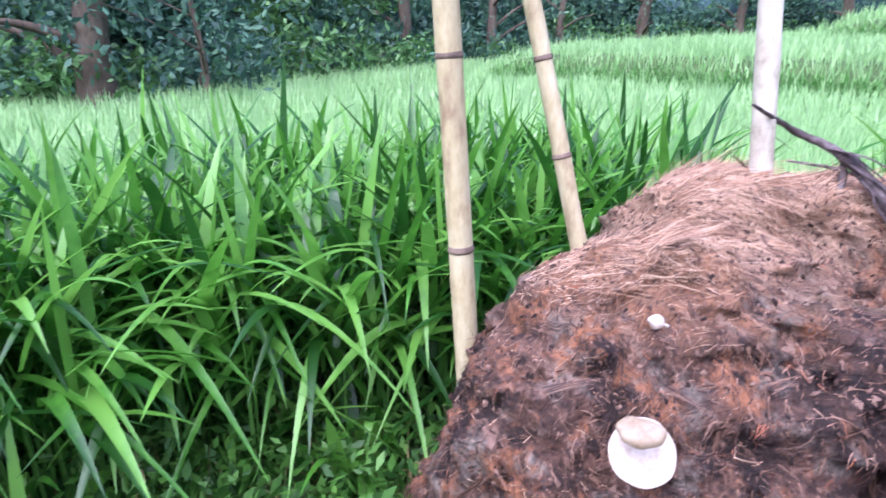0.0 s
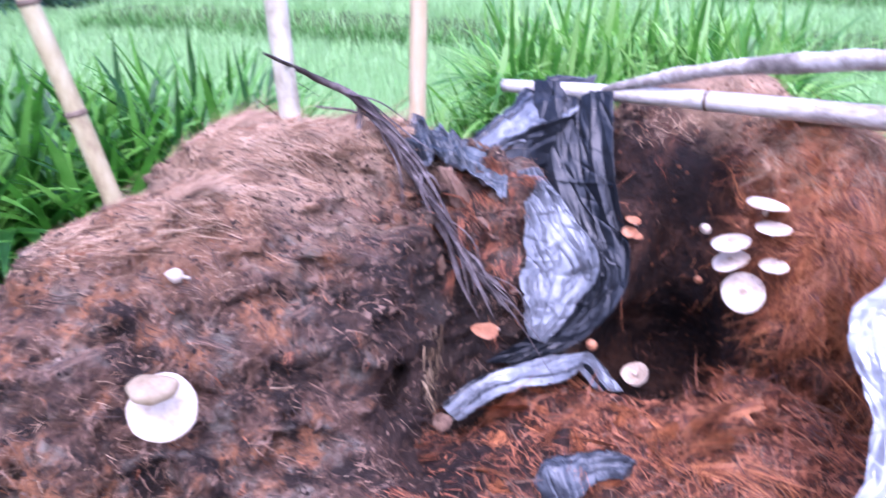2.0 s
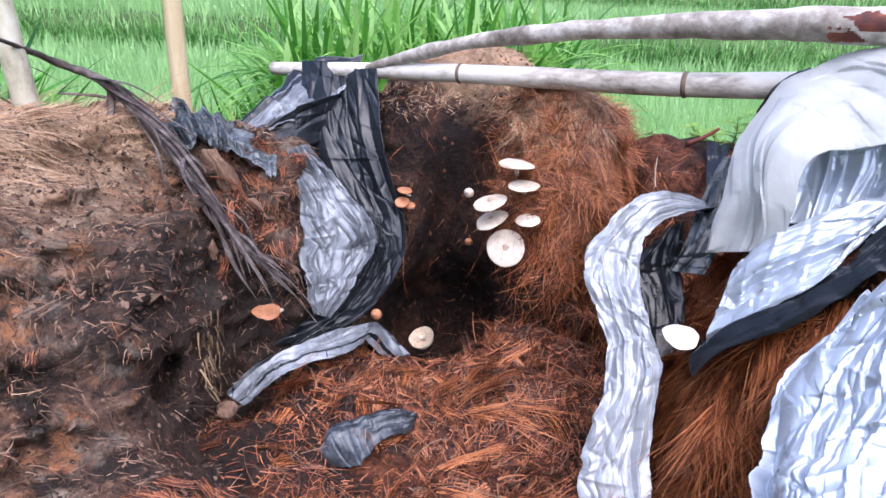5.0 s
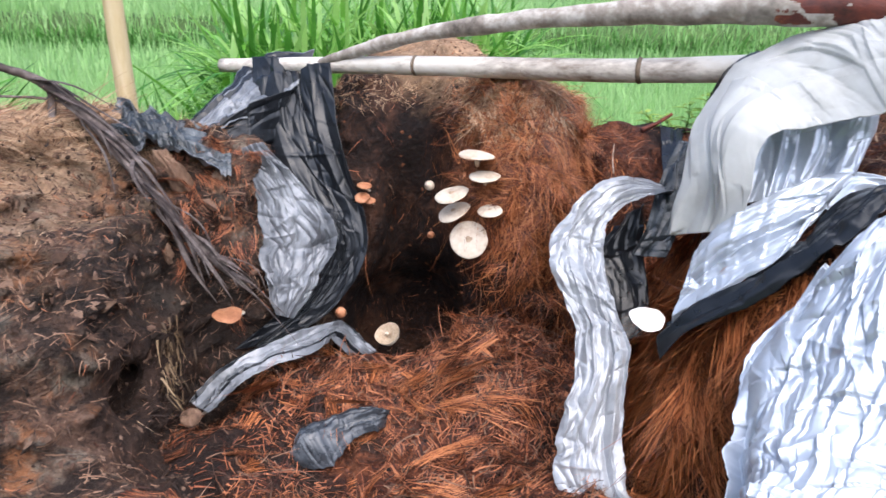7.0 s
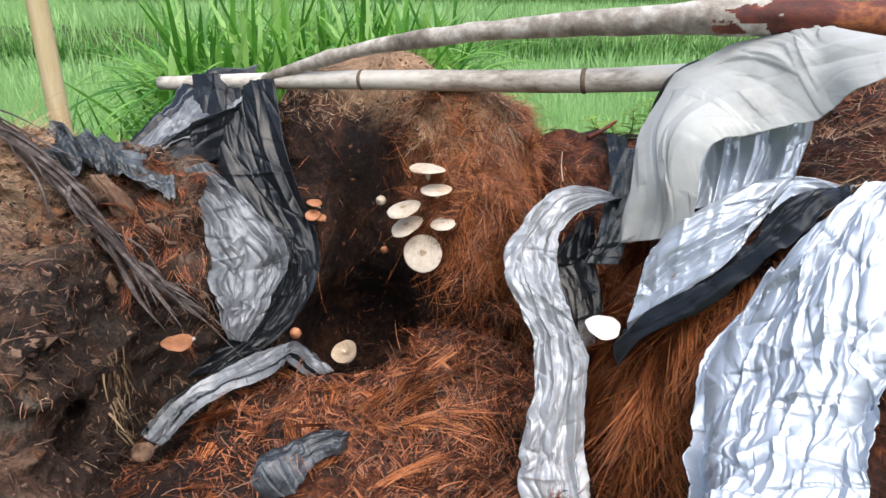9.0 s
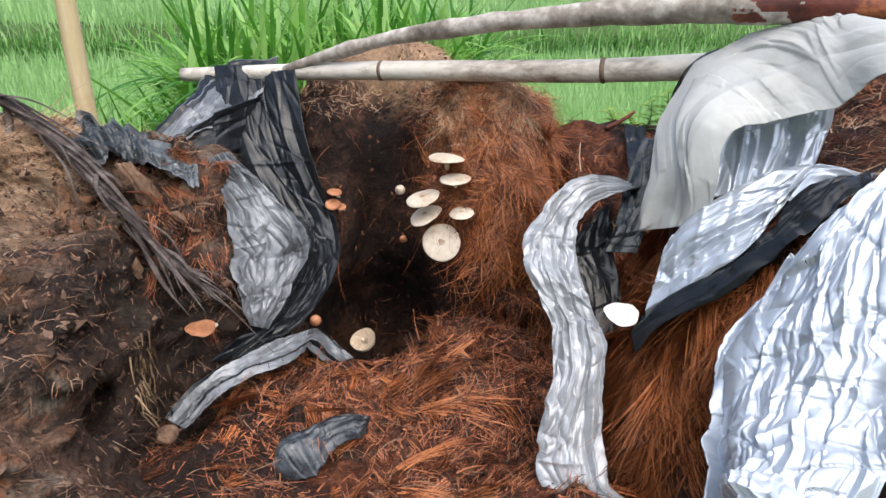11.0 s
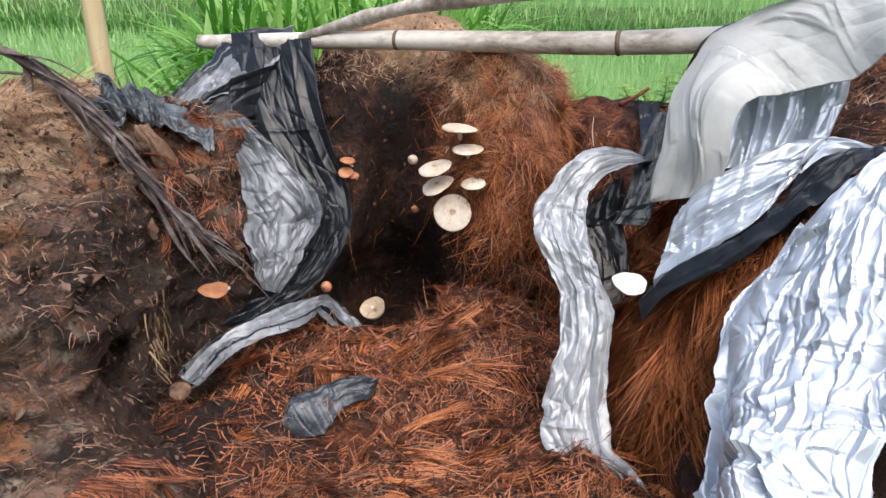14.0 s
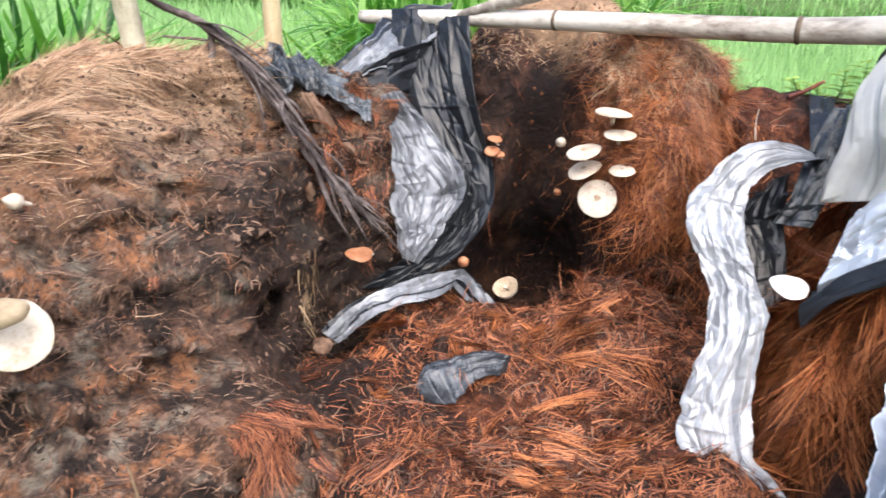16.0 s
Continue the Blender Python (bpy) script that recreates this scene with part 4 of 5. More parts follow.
def film(name, label, edge_a, edge_b, mats, folds=0.012, along=1.2, crumple=0.35, bulge=0.0, nu=110, nv=50, seed=0, thick=0.0012, group="", ragged=0.0, category="plastic film", cell=1.0, parent=None, creases=30, crease=0.004, pleats=9, turned=0):
    """A sheet between two edges, folded and crumpled. mats: upper and lower face; turned: every so many pleats shows the lower face."""
    a, b = spline(edge_a, nu), spline(edge_b, nu)
    s = np.linspace(0, 1, nv)
    u = np.linspace(0, 1, nu)
    if ragged:
        w = b - a
        ja = layered(np.stack([u * 14, u * 0, u * 0], 1), 1.0, 4, seed + 3) * ragged
        jb = layered(np.stack([u * 14, u * 0 + 9, u * 0], 1), 1.0, 4, seed + 4) * ragged
        a, b = a + w * ja[:, None], b + w * jb[:, None]
    p = a[:, None] * (1 - s)[None, :, None] + b[:, None] * s[None, :, None]
    du = np.gradient(p, axis=0)
    dv = np.gradient(p, axis=1)
    n = np.cross(du, dv)
    n /= np.linalg.norm(n, axis=2)[..., None] + 1e-9
    n = n * np.sign((n @ np.array([0.0, -0.8, 0.6])).mean() + 1e-9)
    wid = np.linalg.norm(b - a, axis=1).mean()
    lng = np.linalg.norm(np.diff((a + b) / 2, axis=0), axis=1).sum()
    uu, vv = np.meshgrid(u * lng / wid, s, indexing="ij")
    x, y = uu.ravel(), vv.ravel()
    z = np.full(x.size, seed * 3.7)
    wx = x + 0.06 * lattice(np.stack([x * 1.7, y * 1.7, z], 1), seed)
    wy = y + 0.05 * lattice(np.stack([x * 1.3, y * 1.3, z + 9], 1), seed + 1)
    # pleats: sharp-edged folds that run along the sheet and shift slowly
    r = np.random.default_rng(seed + 31)
    knots = np.sort(np.concatenate([[0, 1], r.uniform(0.02, 0.98, pleats)]))
    tilt = r.normal(0, 0.05, len(knots))
    rows_u = u * lng / wid
    pl, over = np.zeros((nu, nv)), np.zeros((nu, nv))
    kk = np.arange(len(knots)) * 7.13
    phase = r.uniform(0, 40, len(knots))
    for n_row in range(nu):
        w = rows_u[n_row] + phase
        hk = lattice(np.stack([w * along, kk, np.full(len(knots), seed * 1.9)], 1), seed + 2)
        pk = knots + 0.6 / (pleats + 1) * lattice(np.stack([w * along * 0.8, kk + 50, np.full(len(knots), seed * 1.1)], 1), seed + 8)
        pk[0], pk[-1] = 0, 1
        pk = np.maximum.accumulate(pk)
        pl[n_row] = np.interp(s, pk, hk)
        if turned:
            over[n_row] = (np.searchsorted(pk, s) % turned == 1) & (lattice(np.stack([s * 3, s * 0 + rows_u[n_row] * 0.9, s * 0], 1), seed + 15) > -0.35)
    h = folds * pl.ravel()
    mx, my = wx * wid, wy * wid
    calm = np.clip(0.65 + 0.9 * lattice(np.stack([mx * 9, my * 14, z], 1), seed + 21), 0.1, 1.3)
    lean = lattice(np.stack([mx * 4, my * 4, z + 3], 1), seed + 22) * 0.5
    ax, ay = mx * np.cos(lean) + my * np.sin(lean), my * np.cos(lean) - mx * np.sin(lean)
    for size, long, share, way in ((0.075, 1.7, 0.6, 1), (0.030, 1.6, 0.55, -1), (0.012, 1.4, 0.45, 1)):
        size *= cell
        h += way * crumple * share * size * calm * crinkle(ax / (size * long), ay / size, seed + int(size * 1000), 1.0)
    h -= np.median(h)
    r = np.random.default_rng(seed + 77)
    for k in range(creases):
        long = k % 3 != 0
        u0, v0, ang = r.uniform(0, lng / wid), r.uniform(0, 1), r.normal(0, 0.16) if long else r.uniform(-1.6, 1.6)
        du, dv = wx - u0, wy - v0
        t, q = du * math.cos(ang) + dv * math.sin(ang), -du * math.sin(ang) + dv * math.cos(ang)
        q = q + 0.03 * np.sin(t * r.uniform(3, 8) + k)
        reach = r.uniform(0.35, 1.1) if long else r.uniform(0.15, 0.4)
        h += r.choice((-1.0, -1.0, 1.0)) * r.uniform(0.4, 1.0) * crease * np.exp(-np.abs(q) * wid / r.uniform(0.002, 0.006)) * np.exp(-(t / reach) ** 4)
    h = h.reshape(nu, nv) + 0.3 * folds + bulge * np.sin(np.pi * s)[None, :]
    top = (p + n * h[..., None]).reshape(-1, 3)
    bot = top - n.reshape(-1, 3) * thick
    i, j = np.meshgrid(np.arange(nu - 1), np.arange(nv - 1), indexing="ij")
    f = np.stack([i * nv + j, (i + 1) * nv + j, (i + 1) * nv + j + 1, i * nv + j + 1], -1).reshape(-1, 4)
    k = nu * nv
    rim = np.concatenate([np.arange(nv), np.arange(1, nu) * nv + nv - 1, (nu - 1) * nv + np.arange(nv - 2, -1, -1), np.arange(nu - 2, 0, -1) * nv])
    nxt = np.roll(rim, -1)
    side = np.stack([rim, nxt, nxt + k, rim + k], -1)
    skin_index = np.concatenate([over[:-1, :-1].ravel(), np.zeros(len(side))])
    if not parent and mats[0] is not mats[1]:
        ob = thing(name, label, category, group, at=tuple(top[len(top) // 2]))
        part("outer_face", mesh_data(name, np.vstack([top, bot]), np.vstack([f, side]), mats, skin_index), ob)
        part("black_backing", mesh_data(name, bot, f[:, ::-1], mats[1:]), ob, "black underside")
        return ob
    data = mesh_data(name, np.vstack([top, bot]), np.vstack([f, side, f[:, ::-1] + k]), mats, np.concatenate([skin_index, np.ones(len(f))]))
    return part(name, data, parent, label) if parent else tagged(new(name, data), label, category, group)


GS, SB, DB = [M_GREYFILM, M_BLACK], [M_SILVER, M_BLACK], [M_BLACK, M_BLACK]
hung = thing("plastic_film", "black mulch film hung over the bamboo pole, trailing to the fibre", "plastic film", at=(-0.489, 1.570, 0.972))
film("hanging_fold", "glossy black folds",
     [(-0.600, 1.600, 0.969), (-0.557, 1.470, 0.860), (-0.498, 1.400, 0.763), (-0.421, 1.350, 0.691), (-0.377, 1.300, 0.607), (-0.416, 1.240, 0.516), (-0.515, 1.160, 0.429)],
     [(-0.385, 1.540, 0.976), (-0.352, 1.440, 0.856), (-0.309, 1.390, 0.744), (-0.275, 1.360, 0.664), (-0.276, 1.330, 0.583), (-0.337, 1.270, 0.483), (-0.419, 1.190, 0.438)], [M_BLACK, M_BLACK], folds=0.014, along=0.6, crumple=0.5, nu=240, nv=120, creases=60, crease=0.005, pleats=7, seed=2, parent=hung)
film("weathered_fold", "weathered grey folds",
     [(-0.520, 1.300, 0.829), (-0.499, 1.280, 0.773), (-0.478, 1.250, 0.664), (-0.468, 1.230, 0.585), (-0.435, 1.190, 0.503)],
     [(-0.488, 1.330, 0.833), (-0.425, 1.330, 0.760), (-0.329, 1.300, 0.672), (-0.344, 1.270, 0.589), (-0.402, 1.210, 0.487)], GS, folds=0.012, along=0.3, crumple=0.45, nu=200, nv=130, creases=70, crease=0.006, pleats=11, seed=4, ragged=0.05, parent=hung)
film("trailing_strip", "grey strip over the loose fibre",
     [(-0.231, 1.240, 0.402), (-0.303, 1.250, 0.463), (-0.348, 1.200, 0.477), (-0.425, 1.120, 0.474), (-0.490, 1.050, 0.442), (-0.526, 0.990, 0.408)],
     [(-0.273, 1.200, 0.412), (-0.318, 1.190, 0.454), (-0.330, 1.130, 0.454), (-0.394, 1.060, 0.462), (-0.439, 1.010, 0.446), (-0.490, 0.970, 0.413)], GS, folds=0.012, along=0.25, crumple=0.35, creases=40, crease=0.005, pleats=5, turned=3, nu=170, nv=90, seed=6, ragged=0.05, parent=hung)
torn = thing("plastic_film", "torn grey film stretched from the pole end to the old bed", "plastic film", at=(-0.600, 1.600, 0.973))
film("stretched_arm", "grey stretched arm",
     [(-0.459, 1.630, 0.994), (-0.608, 1.620, 0.974), (-0.646, 1.500, 0.914), (-0.702, 1.380, 0.849)],
     [(-0.468, 1.530, 0.920), (-0.506, 1.480, 0.890), (-0.548, 1.400, 0.862), (-0.601, 1.310, 0.827)], GS, folds=0.010, along=0.5, creases=30, crease=0.005, pleats=10, turned=3, seed=8, ragged=0.04, parent=torn)
film("dark_underside", "black side hanging below the arm",
     [(-0.482, 1.530, 0.913), (-0.513, 1.470, 0.904), (-0.564, 1.400, 0.874), (-0.613, 1.320, 0.831)],
     [(-0.468, 1.460, 0.825), (-0.499, 1.420, 0.815), (-0.526, 1.360, 0.811), (-0.556, 1.300, 0.802)], DB, folds=0.010, along=0.6, creases=12, pleats=6, seed=29, parent=torn)
# the grey turned pleats paint highlights onto the dark film
film("crumpled_end", "crumpled dark end on the crest",
     [(-0.815, 1.340, 0.857), (-0.762, 1.340, 0.883), (-0.691, 1.340, 0.880), (-0.567, 1.330, 0.818)],
     [(-0.745, 1.230, 0.832), (-0.670, 1.230, 0.842), (-0.600, 1.225, 0.820), (-0.515, 1.235, 0.796)], [M_TEAL, M_GREYFILM], folds=0.016, along=1.3, crumple=0.9, cell=0.9, creases=24, crease=0.006, pleats=4, turned=2, seed=9, ragged=0.12, bulge=0.008, nu=150, nv=90, parent=torn)
strip = thing("plastic_film", "long silver mulch film strip hanging down to the fibre", "plastic film", at=(0.283, 1.220, 0.806))
film("silver_face", "",
     [(0.322, 1.270, 0.801), (0.219, 1.220, 0.824), (0.148, 1.160, 0.784), (0.121, 1.120, 0.728), (0.130, 1.060, 0.679), (0.156, 1.010, 0.620), (0.158, 0.940, 0.555), (0.147, 0.890, 0.494), (0.139, 0.840, 0.442), (0.196, 0.800, 0.417), (0.262, 0.760, 0.390)],
     [(0.335, 1.250, 0.784), (0.271, 1.200, 0.788), (0.224, 1.150, 0.768), (0.207, 1.120, 0.730), (0.209, 1.060, 0.681), (0.237, 1.010, 0.633), (0.251, 0.960, 0.588), (0.253, 0.910, 0.515), (0.239, 0.850, 0.463), (0.268, 0.810, 0.432), (0.297, 0.780, 0.409)],
     [M_STRIP, M_BLACK], folds=0.008, along=0.45, crumple=0.55, ragged=0.09, nu=380, nv=120, creases=130, crease=0.005, pleats=13, cell=0.9, seed=10, parent=strip)
film("dark_underside", "dark side tucked behind the strip",
     [(0.236, 1.220, 0.732), (0.200, 1.200, 0.675), (0.228, 1.140, 0.621), (0.260, 1.080, 0.561)],
     [(0.293, 1.250, 0.769), (0.295, 1.220, 0.693), (0.304, 1.180, 0.628), (0.308, 1.120, 0.563)], DB, folds=0.012, along=0.5, creases=20, crease=0.005, pleats=5, seed=12, parent=strip)
film("plastic_film", "wet black film hanging beside the milky sheet",
     [(0.369, 1.360, 0.866), (0.321, 1.280, 0.794), (0.292, 1.200, 0.735), (0.267, 1.170, 0.694)],
     [(0.391, 1.330, 0.877), (0.368, 1.260, 0.795), (0.350, 1.200, 0.736), (0.329, 1.170, 0.692)], [M_TEAL, M_BLACK], folds=0.008, along=0.6, crumple=0.7, creases=24, crease=0.004, pleats=4, seed=13)
film("plastic_film", "upright scrap of black film between the beds",
     [(0.371, 1.600, 0.853), (0.365, 1.500, 0.802), (0.358, 1.420, 0.772)],
     [(0.420, 1.580, 0.851), (0.398, 1.480, 0.808), (0.380, 1.420, 0.773)], DB, folds=0.006, along=0.4, creases=6, crease=0.002, pleats=3, seed=14, nu=60, nv=40)
film("plastic_film", "black film showing under the milky sheet on the pole",
     [(0.376, 1.240, 0.965), (0.402, 1.250, 1.018), (0.446, 1.250, 1.047), (0.520, 1.230, 1.086)],
     [(0.382, 1.200, 0.977), (0.410, 1.200, 1.021), (0.445, 1.200, 1.043), (0.512, 1.180, 1.073)], DB, folds=0.005, along=0.6, creases=6, crease=0.002, pleats=2, seed=15, nu=60, nv=40)
film("plastic_sheet", "milky translucent plastic sheet thrown over the poles",
     [(0.322, 1.090, 0.768), (0.327, 1.100, 0.862), (0.346, 1.150, 0.947), (0.398, 1.200, 1.035), (0.478, 1.190, 1.079), (0.558, 1.150, 1.098), (0.608, 1.080, 1.109), (0.676, 1.000, 1.098)],
     [(0.390, 1.030, 0.801), (0.411, 1.020, 0.864), (0.416, 1.020, 0.941), (0.470, 1.020, 0.961), (0.515, 1.000, 0.982), (0.550, 0.970, 1.012), (0.571, 0.940, 1.050), (0.631, 0.900, 1.084)],
     [M_WHITE, M_WHITE], folds=0.014, along=1.0, crumple=0.30, cell=1.5, bulge=0.02, nu=220, nv=140, creases=8, crease=0.0012, pleats=4, seed=17, ragged=0.02, category="plastic sheet")
film("plastic_film", "silver film hanging in narrow folds under the milky sheet",
     [(0.411, 1.110, 0.956), (0.409, 1.090, 0.905), (0.397, 1.050, 0.838)],
     [(0.592, 1.100, 0.992), (0.585, 1.090, 0.935), (0.545, 1.030, 0.872)], SB, folds=0.014, along=0.3, pleats=14, nv=90, seed=19)
folded = thing("plastic_film", "silver mulch film folded back to show its black underside", "plastic film", at=(0.455, 1.000, 0.802))
film("silver_face", "",
     [(0.344, 1.030, 0.779), (0.375, 1.030, 0.813), (0.454, 1.030, 0.871), (0.531, 1.030, 0.902), (0.582, 1.020, 0.897), (0.625, 1.000, 0.883)],
     [(0.305, 0.970, 0.662), (0.350, 0.960, 0.691), (0.407, 0.960, 0.745), (0.470, 0.970, 0.800), (0.530, 0.990, 0.878), (0.612, 0.990, 0.881)], SB, folds=0.010, along=0.6, crumple=0.55, ragged=0.03, bulge=0.012, nu=150, nv=90, creases=50, crease=0.005, pleats=7, seed=21, parent=folded)
film("black_underside", "glossy black turned-back side",
     [(0.301, 0.980, 0.656), (0.351, 0.965, 0.688), (0.409, 0.965, 0.744), (0.472, 0.975, 0.800), (0.532, 0.995, 0.880), (0.615, 0.990, 0.886)],
     [(0.284, 0.930, 0.620), (0.318, 0.920, 0.682), (0.394, 0.903, 0.738), (0.460, 0.895, 0.797), (0.519, 0.895, 0.860), (0.581, 0.925, 0.904)], [M_BLACK, M_BLACK], folds=0.008, along=0.8, bulge=0.012, seed=23, parent=folded)
film("plastic_film", "large crumpled silver mulch film covering the fibre bed",
     [(0.541, 0.880, 0.878), (0.439, 0.860, 0.781), (0.383, 0.820, 0.705), (0.357, 0.760, 0.647), (0.335, 0.700, 0.605), (0.313, 0.630, 0.565), (0.291, 0.560, 0.556)],
     [(0.637, 0.860, 0.965), (0.592, 0.780, 0.895), (0.541, 0.700, 0.809), (0.507, 0.650, 0.745), (0.471, 0.600, 0.702), (0.435, 0.540, 0.647), (0.406, 0.490, 0.628)], SB, folds=0.018, along=0.8, crumple=1.0, cell=1.2, ragged=0.03, bulge=0.03, nu=320, nv=220, creases=90, crease=0.007, pleats=7, seed=25)
film("plastic_rag", "crumpled scrap of wet black film on the fibre",
     [(-0.301, 0.885, 0.404), (-0.299, 0.920, 0.412), (-0.274, 0.955, 0.421), (-0.228, 0.975, 0.431), (-0.180, 0.985, 0.438), (-0.153, 0.975, 0.428)],
     [(-0.285, 0.868, 0.398), (-0.242, 0.866, 0.405), (-0.214, 0.886, 0.415), (-0.198, 0.921, 0.422), (-0.167, 0.936, 0.427), (-0.150, 0.957, 0.427)], [M_RAG, M_BLACK], folds=0.008, along=1.0, crumple=0.9, creases=26, crease=0.005, pleats=2, bulge=0.022, seed=27, nu=150, nv=90, ragged=0.05)


# ---- mushrooms ----
def mushroom(at, radius, normal, back, label, mat=None, dome=0.25, spot=True, wavy=0.05, stem=0.05, squash=1.0, seed=0, hollow=0.0):
    """A cap on a bent stem that grows out of the bed at 'back'."""
    mat = mat or M_CAP
    ob = thing("mushroom", label, "mushroom", "mushrooms on the fibre beds", at=at)
    nz = Vector(normal).normalized()
    rot = nz.to_track_quat("Z", "Y").to_matrix()
    R = np.array(rot)
    r = np.random.default_rng(seed)
    rings, sides = 14, 40
    a = np.linspace(0, 2 * np.pi, sides, endpoint=False)
    edge = 1 + wavy * np.sin(2 * a + r.uniform(0, 6)) + wavy * 0.6 * np.sin(3 * a + r.uniform(0, 6)) + wavy * 0.3 * np.sin(7 * a)
    prof = [(0, 0)] + [(math.sin(t), math.cos(t)) for t in np.linspace(0.12, math.pi / 2, rings)]
    v = [np.array([[0, 0, dome * radius * 1.06]])]
    for s, c in prof[1:]:
        z = dome * radius * (c ** 0.8 if c > 0 else 0) + wavy * radius * 0.5 * s ** 3 * np.sin(2 * a + 1.0)
        v.append(np.stack([s * edge * np.cos(a), s * edge * np.sin(a) * squash, z / radius], 1) * radius)
    v = np.vstack(v)
    f = [(0, 1 + j, 1 + (j + 1) % sides, 1 + (j + 1) % sides) for j in range(sides)]
    for i in range(rings - 1):
        for j in range(sides):
            k = (j + 1) % sides
            f.append((1 + i * sides + j, 1 + (i + 1) * sides + j, 1 + (i + 1) * sides + k, 1 + i * sides + k))
    f = np.array(f)
    tri = np.vstack([f[:, :3], f[sides:, [0, 2, 3]]])
    put = lambda p: p @ R.T + np.array(at)
    part("cap", mesh_data("cap", put(v), tri, [mat]), ob)
    # gills: radial blades under the cap
    rim = v[1 + (rings - 1) * sides:]
    inner = rim * [0.16, 0.16, 0] + [0, 0, (hollow - 0.02) * radius]
    mid = rim * [0.6, 0.6, 1] + [0, 0, (0.65 * hollow - 0.10) * radius]
    zig = np.where(np.arange(sides) % 2, 0.0, -(0.05 + 0.22 * hollow) * radius)[:, None] * [[0, 0, 1]]
    g = np.vstack([rim * 0.995, mid + zig, inner])
    gf = []
    for i in range(2):
        for j in range(sides):
            k = (j + 1) % sides
            gf.append((i * sides + j, i * sides + k, (i + 1) * sides + k, (i + 1) * sides + j))
    part("gill_disc", mesh_data("gill_disc", put(g), np.array(gf), [M_GILL]), ob, "pale brown gills")
    if spot:
        t = np.linspace(0, 1, 6)
        d = [np.array([[0, 0, dome * radius * 1.06 + 0.0012]])]
        for q in t[1:]:
            jig = 1 + 0.12 * np.sin(3 * a + seed) + 0.08 * np.sin(5 * a)
            rr = 0.17 * q * jig
            zz = dome * np.sqrt(np.clip(1 - rr * rr, 0, 1)) ** 0.8 + 0.03 * (1 - q) + 0.012
            d.append(np.stack([rr * np.cos(a), rr * np.sin(a) * squash, zz], 1) * radius)
        d = np.vstack(d)
        df = [(0, 1 + j, 1 + (j + 1) % sides) for j in range(sides)]
        for i in range(4):
            for j in range(sides):
                k = (j + 1) % sides
                df += [(1 + i * sides + j, 1 + (i + 1) * sides + j, 1 + (i + 1) * sides + k), (1 + i * sides + j, 1 + (i + 1) * sides + k, 1 + i * sides + k)]
        part("umbo", mesh_data("umbo", put(d), np.array(df), [M_SPOT]), ob, "darker brown centre")
    if stem:
        s0 = np.array(at) + np.array(nz) * radius * 0.02
        s2 = np.array(back)
        s1 = (s0 + s2) / 2 - np.array(nz) * radius * 0.35
        part("stem", tube_data("stem", [tuple(s0), tuple(s1), tuple(s2)], (radius * 0.14, radius * 0.12, radius * 0.16), M_STEM, sides=10, n=14), ob)
    return ob


def pup(at, radius, label, mat=None):
    """A closed young cap."""
    ob = thing("mushroom_button", label, "mushroom", "mushroom buttons", at=at)
    pts = [(at[0] + 0.006, at[1] + 0.022, at[2] - 0.012), (at[0] + 0.003, at[1] + 0.008, at[2] - 0.004), at, (at[0] - 0.003, at[1] - radius, at[2] + radius * 0.5)]
    part("cap", tube_data("cap", pts[1:], (radius * 0.85, radius, radius * 0.25), mat or M_CAP, sides=16, n=14), ob)
    part("stem", tube_data("stem", pts[:2], (radius * 0.26, radius * 0.30), M_STEM, sides=8, n=5), ob)


def behind(p, d=(0.0, 0.07, -0.03)):
    return tuple(np.array(p) + np.array(d))


